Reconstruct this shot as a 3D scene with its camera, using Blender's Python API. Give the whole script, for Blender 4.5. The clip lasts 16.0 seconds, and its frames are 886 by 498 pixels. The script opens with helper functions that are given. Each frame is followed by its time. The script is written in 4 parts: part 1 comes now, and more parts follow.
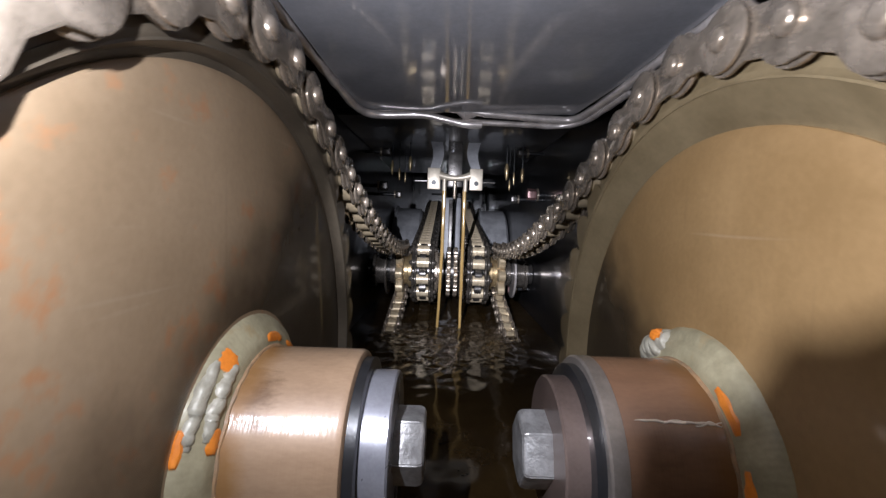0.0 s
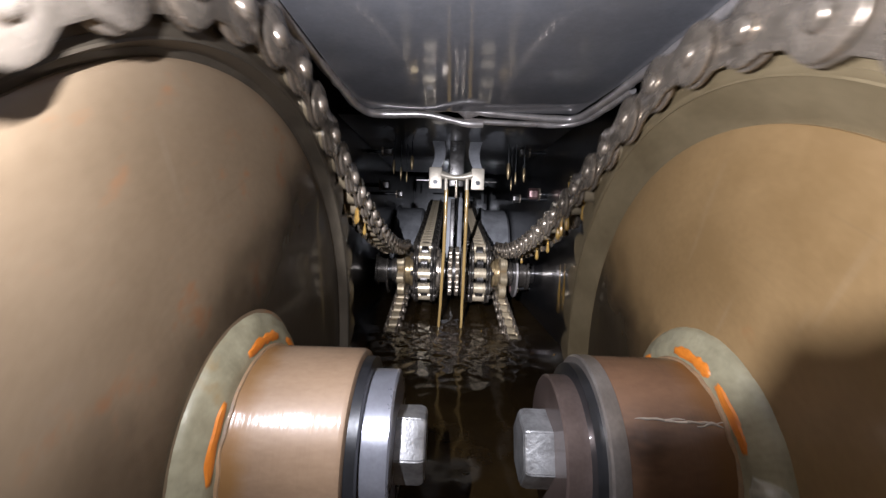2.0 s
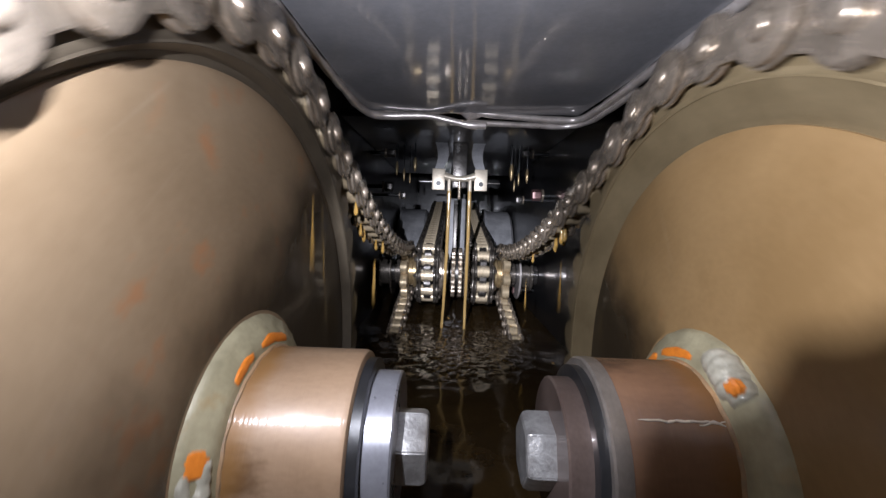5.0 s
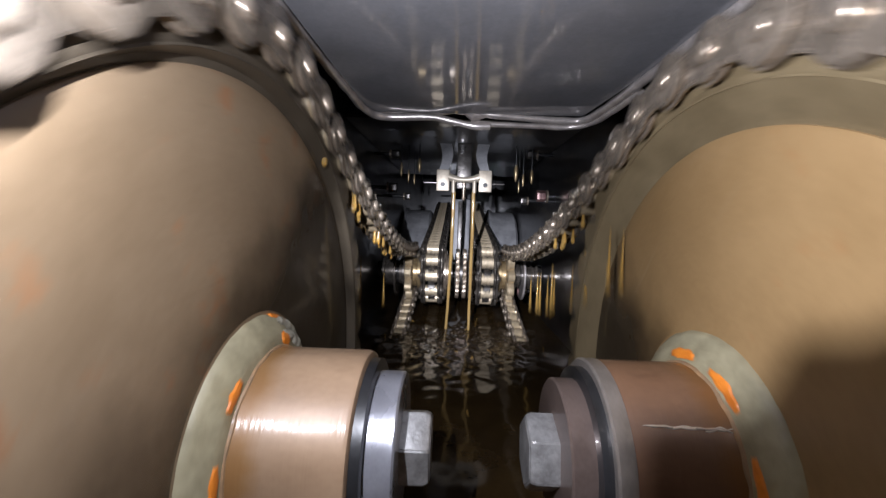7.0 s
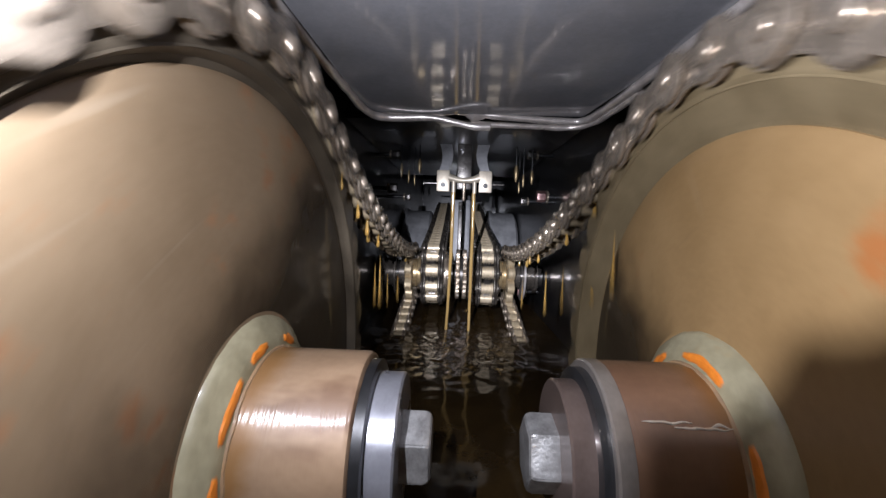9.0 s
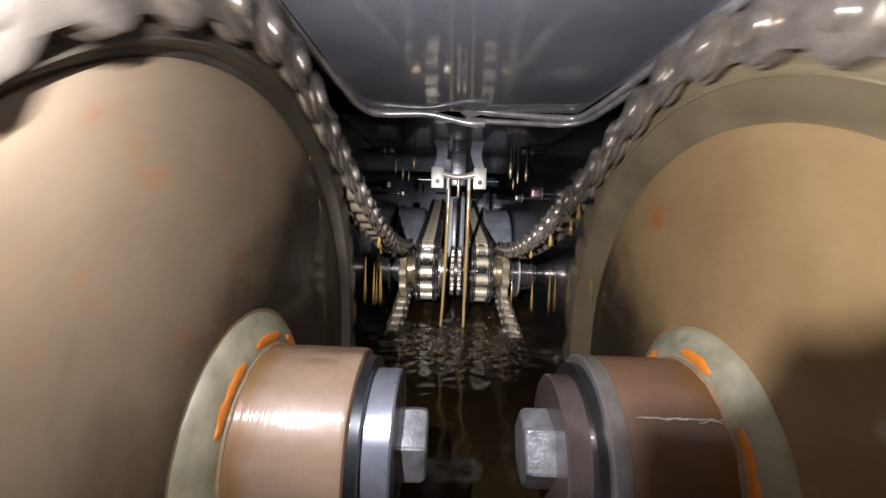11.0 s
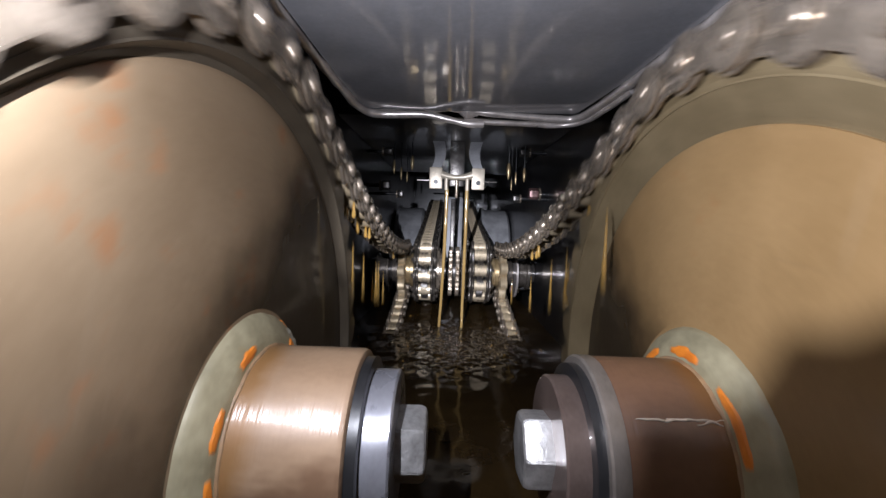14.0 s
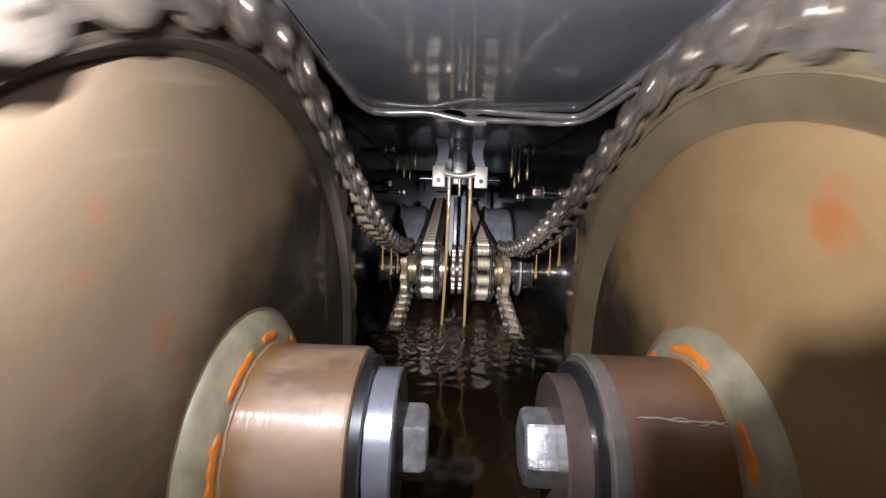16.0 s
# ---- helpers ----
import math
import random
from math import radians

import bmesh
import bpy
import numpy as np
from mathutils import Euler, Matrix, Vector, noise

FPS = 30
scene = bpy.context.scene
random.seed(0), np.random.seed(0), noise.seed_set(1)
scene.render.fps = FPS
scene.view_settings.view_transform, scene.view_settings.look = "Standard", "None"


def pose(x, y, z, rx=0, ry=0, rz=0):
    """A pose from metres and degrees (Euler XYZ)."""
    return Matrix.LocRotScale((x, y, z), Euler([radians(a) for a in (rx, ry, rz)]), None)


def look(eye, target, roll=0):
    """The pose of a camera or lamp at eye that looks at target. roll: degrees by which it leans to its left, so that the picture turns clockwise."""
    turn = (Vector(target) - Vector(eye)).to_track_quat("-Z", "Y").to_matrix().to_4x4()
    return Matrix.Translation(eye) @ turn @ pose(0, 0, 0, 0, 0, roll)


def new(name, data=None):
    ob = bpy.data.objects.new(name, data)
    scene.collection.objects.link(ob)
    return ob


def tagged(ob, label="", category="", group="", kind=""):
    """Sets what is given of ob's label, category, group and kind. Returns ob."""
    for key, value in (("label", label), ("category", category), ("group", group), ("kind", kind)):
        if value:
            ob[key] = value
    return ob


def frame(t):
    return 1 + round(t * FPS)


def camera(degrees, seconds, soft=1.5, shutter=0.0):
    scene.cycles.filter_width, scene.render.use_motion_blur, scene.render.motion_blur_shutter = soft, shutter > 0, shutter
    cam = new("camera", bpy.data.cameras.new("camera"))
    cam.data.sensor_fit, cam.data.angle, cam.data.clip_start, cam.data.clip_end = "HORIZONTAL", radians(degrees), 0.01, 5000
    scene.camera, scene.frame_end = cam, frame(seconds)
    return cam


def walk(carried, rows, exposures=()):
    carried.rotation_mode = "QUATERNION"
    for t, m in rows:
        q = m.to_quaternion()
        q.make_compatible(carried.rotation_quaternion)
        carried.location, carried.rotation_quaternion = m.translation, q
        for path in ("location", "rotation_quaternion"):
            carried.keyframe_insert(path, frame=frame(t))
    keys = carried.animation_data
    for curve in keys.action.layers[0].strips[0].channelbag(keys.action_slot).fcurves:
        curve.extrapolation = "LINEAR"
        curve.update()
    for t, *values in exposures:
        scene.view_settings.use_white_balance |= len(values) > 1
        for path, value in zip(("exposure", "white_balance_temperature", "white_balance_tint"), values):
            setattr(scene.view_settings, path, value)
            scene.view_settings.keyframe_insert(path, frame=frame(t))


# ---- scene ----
# A chain case with an oil bath: two large sprocket wheels near the camera, their chains and the drive shaft beyond.
# Lengths in metres. The near wheels turn about the line y = 0, z = AXLE.
AXLE = 0.170
NEAR_AXLE = 0.167      # the near wheels sit a little lower than the drive shaft
DRIVE_Y = 0.520
REAR_Y = 1.040
OIL = 0.104
COVER = 0.329
PITCH = 0.0254
NEAR_N = {-1: 36, 1: 35}
NEAR_R = {s: PITCH / 2 / math.sin(math.pi / n) for s, n in NEAR_N.items()}
BIG_N, SMALL_N = 33, 10
BIG_R = PITCH / 2 / math.sin(math.pi / BIG_N)
SMALL_R = PITCH / 2 / math.sin(math.pi / SMALL_N)
FACE = {-1: 0.0815, 1: 0.0850}      # inner faces of the near wheels
CHAIN_X = 0.0797       # middle plane of the near chains
REAR_X = 0.0430        # middle plane of the chains that run to the rear

cam = camera(94.5, 16.0, soft=1.4, shutter=0.5)
ROLL = 1.8
EYE = (-0.0095, -0.148, 0.250)
# seconds, small turns of the camera (sideways, upwards) in thousandths of a radian
SHAKE = [
    (0.0, -5.0, 1.6), (0.5, 0, 0), (1.0, 0, 0), (1.5, 0, 0), (2.0, -0.9, 0), (2.5, 0, 0), (3.0, 0, 0), (3.5, 0, 0), (4.0, 0, 0.3),
    (4.5, 2.5, 1.5), (5.5, 12.0, 4.5), (6.5, 16.9, 6.3), (7.0, 19.0, 5.0), (7.5, 17.0, -2.1), (8.0, 16.5, 4.2), (8.5, 15.5, 14.5), (9.0, 19.5, 6.3),
    (9.5, 18.0, 4.0), (10.5, 8.0, 0.5), (11.5, 2.0, -2.1), (12.0, -1.0, -1.9), (12.5, -1.9, 0.5), (13.0, 0, 0.6), (13.5, 0, 0), (14.0, 0, 0),
    (14.5, 0, 0), (15.0, 0, 0), (15.5, 3.2, -2.1), (16.0, 7.5, -4.2)]
walk(cam, [(t, pose(EYE[0] + a * 5.0e-5, EYE[1], EYE[2], 90 - 3.79 + math.degrees(b / 1000), 0, 0.55 + math.degrees(a / 1000)) @ pose(0, 0, 0, 0, 0, ROLL))
           for t, a, b in SHAKE])

# ---- light: one small inspection torch held above the near wheel, in a closed case ----
world = bpy.data.worlds.new("world")
scene.world = world
world.use_nodes = True
world.node_tree.nodes["Background"].inputs[0].default_value = (0.7, 0.8, 1.0, 1)
world.node_tree.nodes["Background"].inputs[1].default_value = 0.0
TORCH = Vector((EYE[0] - 0.038, EYE[1] + 0.036, EYE[2] + 0.030))
TORCH_AIM = Vector((0.040, DRIVE_Y, 0.190))
for name, kind, energy, aim, cone in (("torch_beam", "SPOT", 14.0, TORCH_AIM, 36), ("torch_flood", "SPOT", 0.90, Vector((0.0795, 0.0, 0.245)), 160),
                                      ("torch_glow", "POINT", 0.45, TORCH_AIM, 0)):
    lamp = bpy.data.lights.new(name, kind)
    lamp.energy, lamp.color, lamp.shadow_soft_size = energy, (0.84, 0.868, 1.0), 0.0004
    if kind == "SPOT":
        lamp.spot_size, lamp.spot_blend = radians(cone), 1.0
    torch = new(name, lamp)
    torch.matrix_world = look(TORCH, aim)
scene.view_settings.exposure = 0.42

# ---- materials ----
def material(name, base, dark, rough=0.4, metal=0.0, coat=0.0, scale=60.0, fine=600.0, bump=0.15, spot=None, spot_scale=25.0,
             spot_low=0.62, transmission=0.0, coat_bump=0.0, ior=1.5, stretch=(1, 1, 1), coat_rough=0.07, turned_marks=0.0, scratch=0.0, stain=None, heat=None):
    m = bpy.data.materials.new(name)
    m.use_nodes = True
    nt = m.node_tree
    n, l = nt.nodes, nt.links
    b = n["Principled BSDF"]
    tc = n.new("ShaderNodeTexCoord")
    mp = n.new("ShaderNodeMapping")
    mp.inputs["Scale"].default_value = stretch
    l.new(tc.outputs["Object"], mp.inputs["Vector"])

    def noise_node(s, detail=4.0, rough_=0.6):
        t = n.new("ShaderNodeTexNoise")
        t.inputs["Scale"].default_value, t.inputs["Detail"].default_value, t.inputs["Roughness"].default_value = s, detail, rough_
        l.new(mp.outputs["Vector"], t.inputs["Vector"])
        return t

    big, small = noise_node(scale), noise_node(fine, 3.0)
    ramp = n.new("ShaderNodeValToRGB")
    ramp.color_ramp.elements[0].position, ramp.color_ramp.elements[1].position = 0.32, 0.68
    ramp.color_ramp.elements[0].color, ramp.color_ramp.elements[1].color = (*dark, 1), (*base, 1)
    mix = n.new("ShaderNodeMath")
    mix.operation = "MULTIPLY_ADD"
    mix.inputs[1].default_value = 0.3
    l.new(small.outputs["Fac"], mix.inputs[0])
    sub = n.new("ShaderNodeMath")
    sub.operation = "MULTIPLY_ADD"
    sub.inputs[1].default_value, sub.inputs[2].default_value = 1.0, -0.15
    l.new(big.outputs["Fac"], sub.inputs[0])
    l.new(sub.outputs[0], mix.inputs[2])
    l.new(mix.outputs[0], ramp.inputs["Fac"])
    colour = ramp.outputs["Color"]
    if spot:
        sp = noise_node(spot_scale, 5.0, 0.65)
        sr = n.new("ShaderNodeValToRGB")
        sr.color_ramp.elements[0].position, sr.color_ramp.elements[1].position = spot_low, spot_low + 0.09
        l.new(sp.outputs["Fac"], sr.inputs["Fac"])
        mc = n.new("ShaderNodeMix")
        mc.data_type = "RGBA"
        l.new(sr.outputs["Color"], mc.inputs[0])
        l.new(colour, mc.inputs[6])
        mc.inputs[7].default_value = (*spot, 1)
        colour = mc.outputs[2]
    if scratch:
        for k, (way, size) in enumerate((((1, 0.05, 1), 260.0), ((1, 1, 0.04), 340.0))):
            sm = n.new("ShaderNodeMapping")
            sm.inputs["Scale"].default_value, sm.inputs["Rotation"].default_value = way, (0.5 + 0.9 * k, 0, 0)
            l.new(tc.outputs["Object"], sm.inputs["Vector"])
            st = n.new("ShaderNodeTexNoise")
            st.inputs["Scale"].default_value, st.inputs["Detail"].default_value = size, 1.0
            l.new(sm.outputs["Vector"], st.inputs["Vector"])
            sr = n.new("ShaderNodeMapRange")
            sr.inputs["From Min"].default_value, sr.inputs["From Max"].default_value = 0.70, 0.80
            sr.inputs["To Max"].default_value = scratch
            l.new(st.outputs["Fac"], sr.inputs["Value"])
            mc = n.new("ShaderNodeMix")
            mc.data_type = "RGBA"
            l.new(sr.outputs[0], mc.inputs[0])
            l.new(colour, mc.inputs[6])
            mc.inputs[7].default_value = (0.55, 0.47, 0.36, 1) if k == 0 else (0.12, 0.08, 0.045, 1)
            colour = mc.outputs[2]
    for shape, strength in ((stain, 0.85), (heat, 0.8)):
        if not shape:
            continue
        # a blotch round a spot of the disc, or a tinted band along the axle beside the weld, with a ragged edge
        sm = n.new("ShaderNodeMapping")
        sm.vector_type = "POINT"
        centre, size, tint = shape
        sm.inputs["Location"].default_value = [-c / q for c, q in zip(centre, size)]
        sm.inputs["Scale"].default_value = [1 / q for q in size]
        l.new(tc.outputs["Object"], sm.inputs["Vector"])
        far = n.new("ShaderNodeVectorMath")
        far.operation = "LENGTH"
        l.new(sm.outputs["Vector"], far.inputs[0])
        rag = noise_node(95.0 if shape is stain else 60.0, 6.0, 0.7)
        add = n.new("ShaderNodeMath")
        add.operation = "MULTIPLY_ADD"
        add.inputs[1].default_value = 5.0 if shape is stain else 1.6
        l.new(rag.outputs["Fac"], add.inputs[0])
        l.new(far.outputs["Value"], add.inputs[2])
        cut = n.new("ShaderNodeMapRange")
        cut.inputs["From Min"].default_value, cut.inputs["From Max"].default_value = (3.35, 2.35) if shape is stain else (2.0, 1.3)
        cut.inputs["To Max"].default_value = strength
        l.new(add.outputs[0], cut.inputs["Value"])
        mc = n.new("ShaderNodeMix")
        mc.data_type = "RGBA"
        l.new(cut.outputs[0], mc.inputs[0])
        l.new(colour, mc.inputs[6])
        mc.inputs[7].default_value = (*tint, 1)
        colour = mc.outputs[2]
    l.new(colour, b.inputs["Base Color"])
    rr = n.new("ShaderNodeMapRange")
    rr.inputs["To Min"].default_value, rr.inputs["To Max"].default_value = rough * 0.75, min(1.0, rough * 1.3)
    l.new(big.outputs["Fac"], rr.inputs["Value"])
    l.new(rr.outputs[0], b.inputs["Roughness"])
    b.inputs["Metallic"].default_value = metal
    b.inputs["IOR"].default_value = ior
    b.inputs["Transmission Weight"].default_value = transmission
    b.inputs["Coat Weight"].default_value, b.inputs["Coat Roughness"].default_value = coat, coat_rough
    if bump:
        bp = n.new("ShaderNodeBump")
        bp.inputs["Strength"].default_value, bp.inputs["Distance"].default_value = bump, 0.001
        l.new(mix.outputs[0], bp.inputs["Height"])
        l.new(bp.outputs["Normal"], b.inputs["Normal"])
    if coat_bump:
        film = noise_node(45.0, 2.0)
        cb = n.new("ShaderNodeBump")
        if turned_marks:
            lanes = n.new("ShaderNodeMapping")
            lanes.inputs["Scale"].default_value = (1.0, 0.03, 0.03)
            l.new(tc.outputs["Object"], lanes.inputs["Vector"])
            marks = n.new("ShaderNodeTexNoise")
            marks.inputs["Scale"].default_value, marks.inputs["Detail"].default_value = 900.0, 3.0
            l.new(lanes.outputs["Vector"], marks.inputs["Vector"])
            mb = n.new("ShaderNodeBump")
            mb.inputs["Strength"].default_value, mb.inputs["Distance"].default_value = turned_marks, 0.0004
            l.new(marks.outputs["Fac"], mb.inputs["Height"])
            l.new(mb.outputs["Normal"], cb.inputs["Normal"])
        cb.inputs["Strength"].default_value, cb.inputs["Distance"].default_value = coat_bump, 0.002
        l.new(film.outputs["Fac"], cb.inputs["Height"])
        l.new(cb.outputs["Normal"], b.inputs["Coat Normal"])
    return m


DISC = dict(rough=0.5, coat=0.3, scale=14, fine=420, bump=0.12,
            coat_bump=0.2, scratch=0.16)
# the left primer is greyed in colour to stand in for glare haze
M_DISC = {-1: material("oiled_tan_primer_hazed", (0.300, 0.214, 0.130), (0.212, 0.146, 0.084), spot=(0.31, 0.155, 0.072), spot_scale=55, spot_low=0.585, **DISC),
          1: material("oiled_tan_primer_with_rust", (0.335, 0.212, 0.094), (0.232, 0.141, 0.058), spot=(0.32, 0.13, 0.04), spot_scale=13, spot_low=0.64, **DISC, stain=((0.0850, -0.0379, -0.0893), (0.03, 0.0125, 0.0105), (0.34, 0.115, 0.028)))}
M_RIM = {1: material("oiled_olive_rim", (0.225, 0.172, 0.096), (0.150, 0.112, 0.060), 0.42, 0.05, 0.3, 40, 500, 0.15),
         # left rim: the same rim with shade put into its colour
         -1: material("shaded_oily_rim", (0.105, 0.084, 0.058), (0.060, 0.048, 0.034), 0.38, 0.05, 0.4, 40, 500, 0.15)}
TURNED = dict(rough=0.46, metal=0.12, coat=1.0, scale=30, fine=900, bump=0.06, coat_bump=1.0, coat_rough=0.19, turned_marks=0.9, stretch=(0.35, 1, 1), spot_scale=24, spot_low=0.60)
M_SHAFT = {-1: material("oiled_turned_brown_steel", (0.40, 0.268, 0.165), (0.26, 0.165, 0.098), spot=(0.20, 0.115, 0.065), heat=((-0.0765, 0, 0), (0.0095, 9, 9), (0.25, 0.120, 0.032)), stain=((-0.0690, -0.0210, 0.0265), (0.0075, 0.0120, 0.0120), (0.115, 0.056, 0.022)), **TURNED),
           # right shaft: brown darkened in colour for the shade and dark reflections on it
           1: material("oiled_brown_steel_shaded", (0.205, 0.108, 0.058), (0.120, 0.060, 0.033), spot=(0.060, 0.030, 0.016), heat=((0.0800, 0, 0), (0.0095, 9, 9), (0.17, 0.072, 0.018)), **TURNED)}
M_WASHER = material("grey_ground_steel", (0.44, 0.44, 0.48), (0.30, 0.30, 0.33), 0.28, 0.6, 0.4, 50, 900, 0.12)
M_RING = material("worn_dark_ring_steel", (0.30, 0.265, 0.235), (0.18, 0.155, 0.135), 0.3, 0.5, 0.5, 60, 800, 0.2)
M_BROWN_WASHER = material("browned_steel", (0.19, 0.14, 0.12), (0.11, 0.078, 0.066), 0.35, 0.5, 0.4, 40, 800, 0.15)
M_SEAL = material("black_seal", (0.02, 0.02, 0.022), (0.01, 0.01, 0.01), 0.35, 0.0, 0.5)
M_BOLT = material("scuffed_bolt_steel", (0.52, 0.51, 0.50), (0.28, 0.27, 0.26), 0.40, 0.7, 0.4, 140, 900, 0.4)
M_WELD = material("grey_green_weld_bead", (0.39, 0.345, 0.22), (0.25, 0.22, 0.135), 0.45, 0.05, 0.35, 90, 500, 0.4,
                  spot=(0.33, 0.25, 0.13), spot_scale=50, spot_low=0.60)
M_SLAG = material("pale_grey_weld_lump", (0.50, 0.47, 0.38), (0.27, 0.25, 0.19), 0.42, 0.1, 0.3, 120, 420, 0.8,
                  spot=(0.07, 0.06, 0.045), spot_scale=95, spot_low=0.60)
M_ORANGE = material("orange_paint", (0.85, 0.27, 0.03), (0.62, 0.17, 0.02), 0.45, 0.0, 0.3, 150, 900, 0.3)
M_RUST = material("rust_toe", (0.36, 0.21, 0.10), (0.22, 0.15, 0.09), 0.55, 0.0, 0.3, 220, 700, 0.3)
M_CHAIN = material("oiled_chain_steel", (0.49, 0.405, 0.318), (0.25, 0.205, 0.155), 0.26, 0.66, 0.6, 110, 900, 0.2)
M_ROLLER = material("bright_roller_steel", (0.62, 0.50, 0.33), (0.40, 0.31, 0.19), 0.25, 0.45, 0.4, 110, 900, 0.15)
M_DARKLINK = material("dark_oily_link_steel", (0.20, 0.175, 0.15), (0.10, 0.085, 0.07), 0.26, 0.7, 0.5, 110, 900, 0.2)
M_GOLDROLL = material("golden_oiled_roller_steel", (0.74, 0.62, 0.44), (0.52, 0.41, 0.27), 0.27, 0.30, 0.4, 110, 900, 0.15)
M_CASE = material("black_oiled_steel", (0.030, 0.029, 0.030), (0.014, 0.013, 0.013), 0.3, 0.2, 0.6, 16, 300, 0.25, coat_bump=0.3)
# black plate; its bluish grey base paints in the glare haze over it
M_COVER = material("oiled_cover_plate_hazed", (0.265, 0.268, 0.285), (0.175, 0.178, 0.19), 0.6, 0.0, 1.0, 14, 400, 0.06, coat_bump=0.05)
M_FLANGE = material("grey_primed_flange", (0.27, 0.25, 0.22), (0.19, 0.17, 0.15), 0.45, 0.1, 0.4, 50, 500, 0.2)
M_RODS = material("bright_wet_rod", (0.74, 0.68, 0.64), (0.50, 0.45, 0.42), 0.30, 0.55, 0.8, 80, 700, 0.15)
M_BRACKET = material("pale_zinc_bracket", (0.62, 0.55, 0.44), (0.42, 0.36, 0.28), 0.4, 0.4, 0.3, 70, 700, 0.15)
M_BRASS = material("oily_brass", (0.55, 0.42, 0.24), (0.34, 0.24, 0.12), 0.3, 0.7, 0.4, 150, 900, 0.2)
M_DARKSTEEL = material("dark_oily_steel", (0.10, 0.092, 0.085), (0.045, 0.04, 0.036), 0.28, 0.6, 0.5, 60, 500, 0.3)
M_GREY = material("grey_cast_housing", (0.46, 0.46, 0.47), (0.27, 0.27, 0.28), 0.45, 0.2, 0.3, 40, 500, 0.3)
M_OIL = material("dark_brown_gear_oil", (0.042, 0.025, 0.009), (0.028, 0.016, 0.006), 0.10, 0.0, 0.0, 30, 300, 0.0, ior=1.3)
# oil beads: the near-white base is a painted glint, not the oil's colour
M_GLINT = material("whitened_oil_glint", (0.80, 0.74, 0.66), (0.64, 0.57, 0.48), 0.26, 0.4, 1.0, 120, 600, 0.0)


def sheet_material(name, shift):
    """Dark sheet, more opaque away from a slanting edge, with a wavy front."""
    m = bpy.data.materials.new(name)
    m.use_nodes = True
    n, l = m.node_tree.nodes, m.node_tree.links
    b = n["Principled BSDF"]
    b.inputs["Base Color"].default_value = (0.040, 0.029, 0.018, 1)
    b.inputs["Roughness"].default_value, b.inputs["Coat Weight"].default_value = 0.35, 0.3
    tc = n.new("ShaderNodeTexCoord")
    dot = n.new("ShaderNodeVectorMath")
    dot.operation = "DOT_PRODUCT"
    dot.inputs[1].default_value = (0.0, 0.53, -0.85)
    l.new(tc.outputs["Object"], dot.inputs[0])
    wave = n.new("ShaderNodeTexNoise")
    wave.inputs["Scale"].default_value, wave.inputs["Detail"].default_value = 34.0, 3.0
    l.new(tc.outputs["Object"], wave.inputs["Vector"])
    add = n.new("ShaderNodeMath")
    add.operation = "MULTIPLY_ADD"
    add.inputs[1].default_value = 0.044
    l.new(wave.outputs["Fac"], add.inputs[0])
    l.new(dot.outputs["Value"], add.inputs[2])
    opacity = n.new("ShaderNodeMapRange")
    opacity.interpolation_type = "SMOOTHSTEP"
    opacity.inputs["From Min"].default_value, opacity.inputs["From Max"].default_value = 0.022 - shift, 0.072 - shift
    opacity.inputs["To Max"].default_value = 0.86
    l.new(add.outputs[0], opacity.inputs["Value"])
    bump = n.new("ShaderNodeBump")
    bump.inputs["Strength"].default_value, bump.inputs["Distance"].default_value = 0.25, 0.002
    l.new(wave.outputs["Fac"], bump.inputs["Height"])
    l.new(bump.outputs["Normal"], b.inputs["Normal"])
    clear = n.new("ShaderNodeBsdfTransparent")
    mix = n.new("ShaderNodeMixShader")
    l.new(opacity.outputs[0], mix.inputs[0])
    l.new(clear.outputs[0], mix.inputs[1])
    l.new(b.outputs[0], mix.inputs[2])
    l.new(mix.outputs[0], n["Material Output"].inputs[0])
    return m


SHEET_EDGE = {-1: 0.0770, 1: 0.0330}
M_SHEET = {s: sheet_material("dark_face_sheet", SHEET_EDGE[s]) for s in (-1, 1)}
M_DROP = material("amber_oil", (0.66, 0.42, 0.13), (0.52, 0.30, 0.07), 0.06, 0.0, 1.0, 120, 600, 0.0, transmission=0.5)
M_STREAM = material("thin_gold_oil_stream", (0.56, 0.38, 0.15), (0.40, 0.25, 0.085), 0.14, 0.0, 0.6, 90, 600, 0.25, transmission=0.25, stretch=(1, 1, 0.15))


# ---- builders ----
def part(name, bm, mat, parent=None, label="", smooth=True, m=None):
    """Links a bmesh as one mesh object."""
    bmesh.ops.recalc_face_normals(bm, faces=bm.faces[:])
    me = bpy.data.meshes.new(name)
    bm.to_mesh(me)
    bm.free()
    return piece(name, me, mat, parent, label, smooth, m)


def piece(name, me, mat=None, parent=None, label="", smooth=True, m=None):
    if mat is not None:
        me.materials.clear()
        me.materials.append(mat)
        for p in me.polygons:
            p.use_smooth = smooth
        if smooth:
            me.set_sharp_from_angle(angle=radians(38))
    ob = new(name, me)
    if parent is not None:
        ob.parent = parent
    if m is not None:
        ob.matrix_basis = m
    if label:
        tagged(ob, label)
    return ob


def empty(name, m, label, category, group="", kind=""):
    ob = new(name)
    ob.empty_display_size = 0.01
    ob.matrix_basis = m
    return tagged(ob, label, category, group, kind)


def bm_of(verts, faces):
    bm = bmesh.new()
    vs = [bm.verts.new(v) for v in verts]
    for f in faces:
        bm.faces.new([vs[i] for i in f])
    return bm


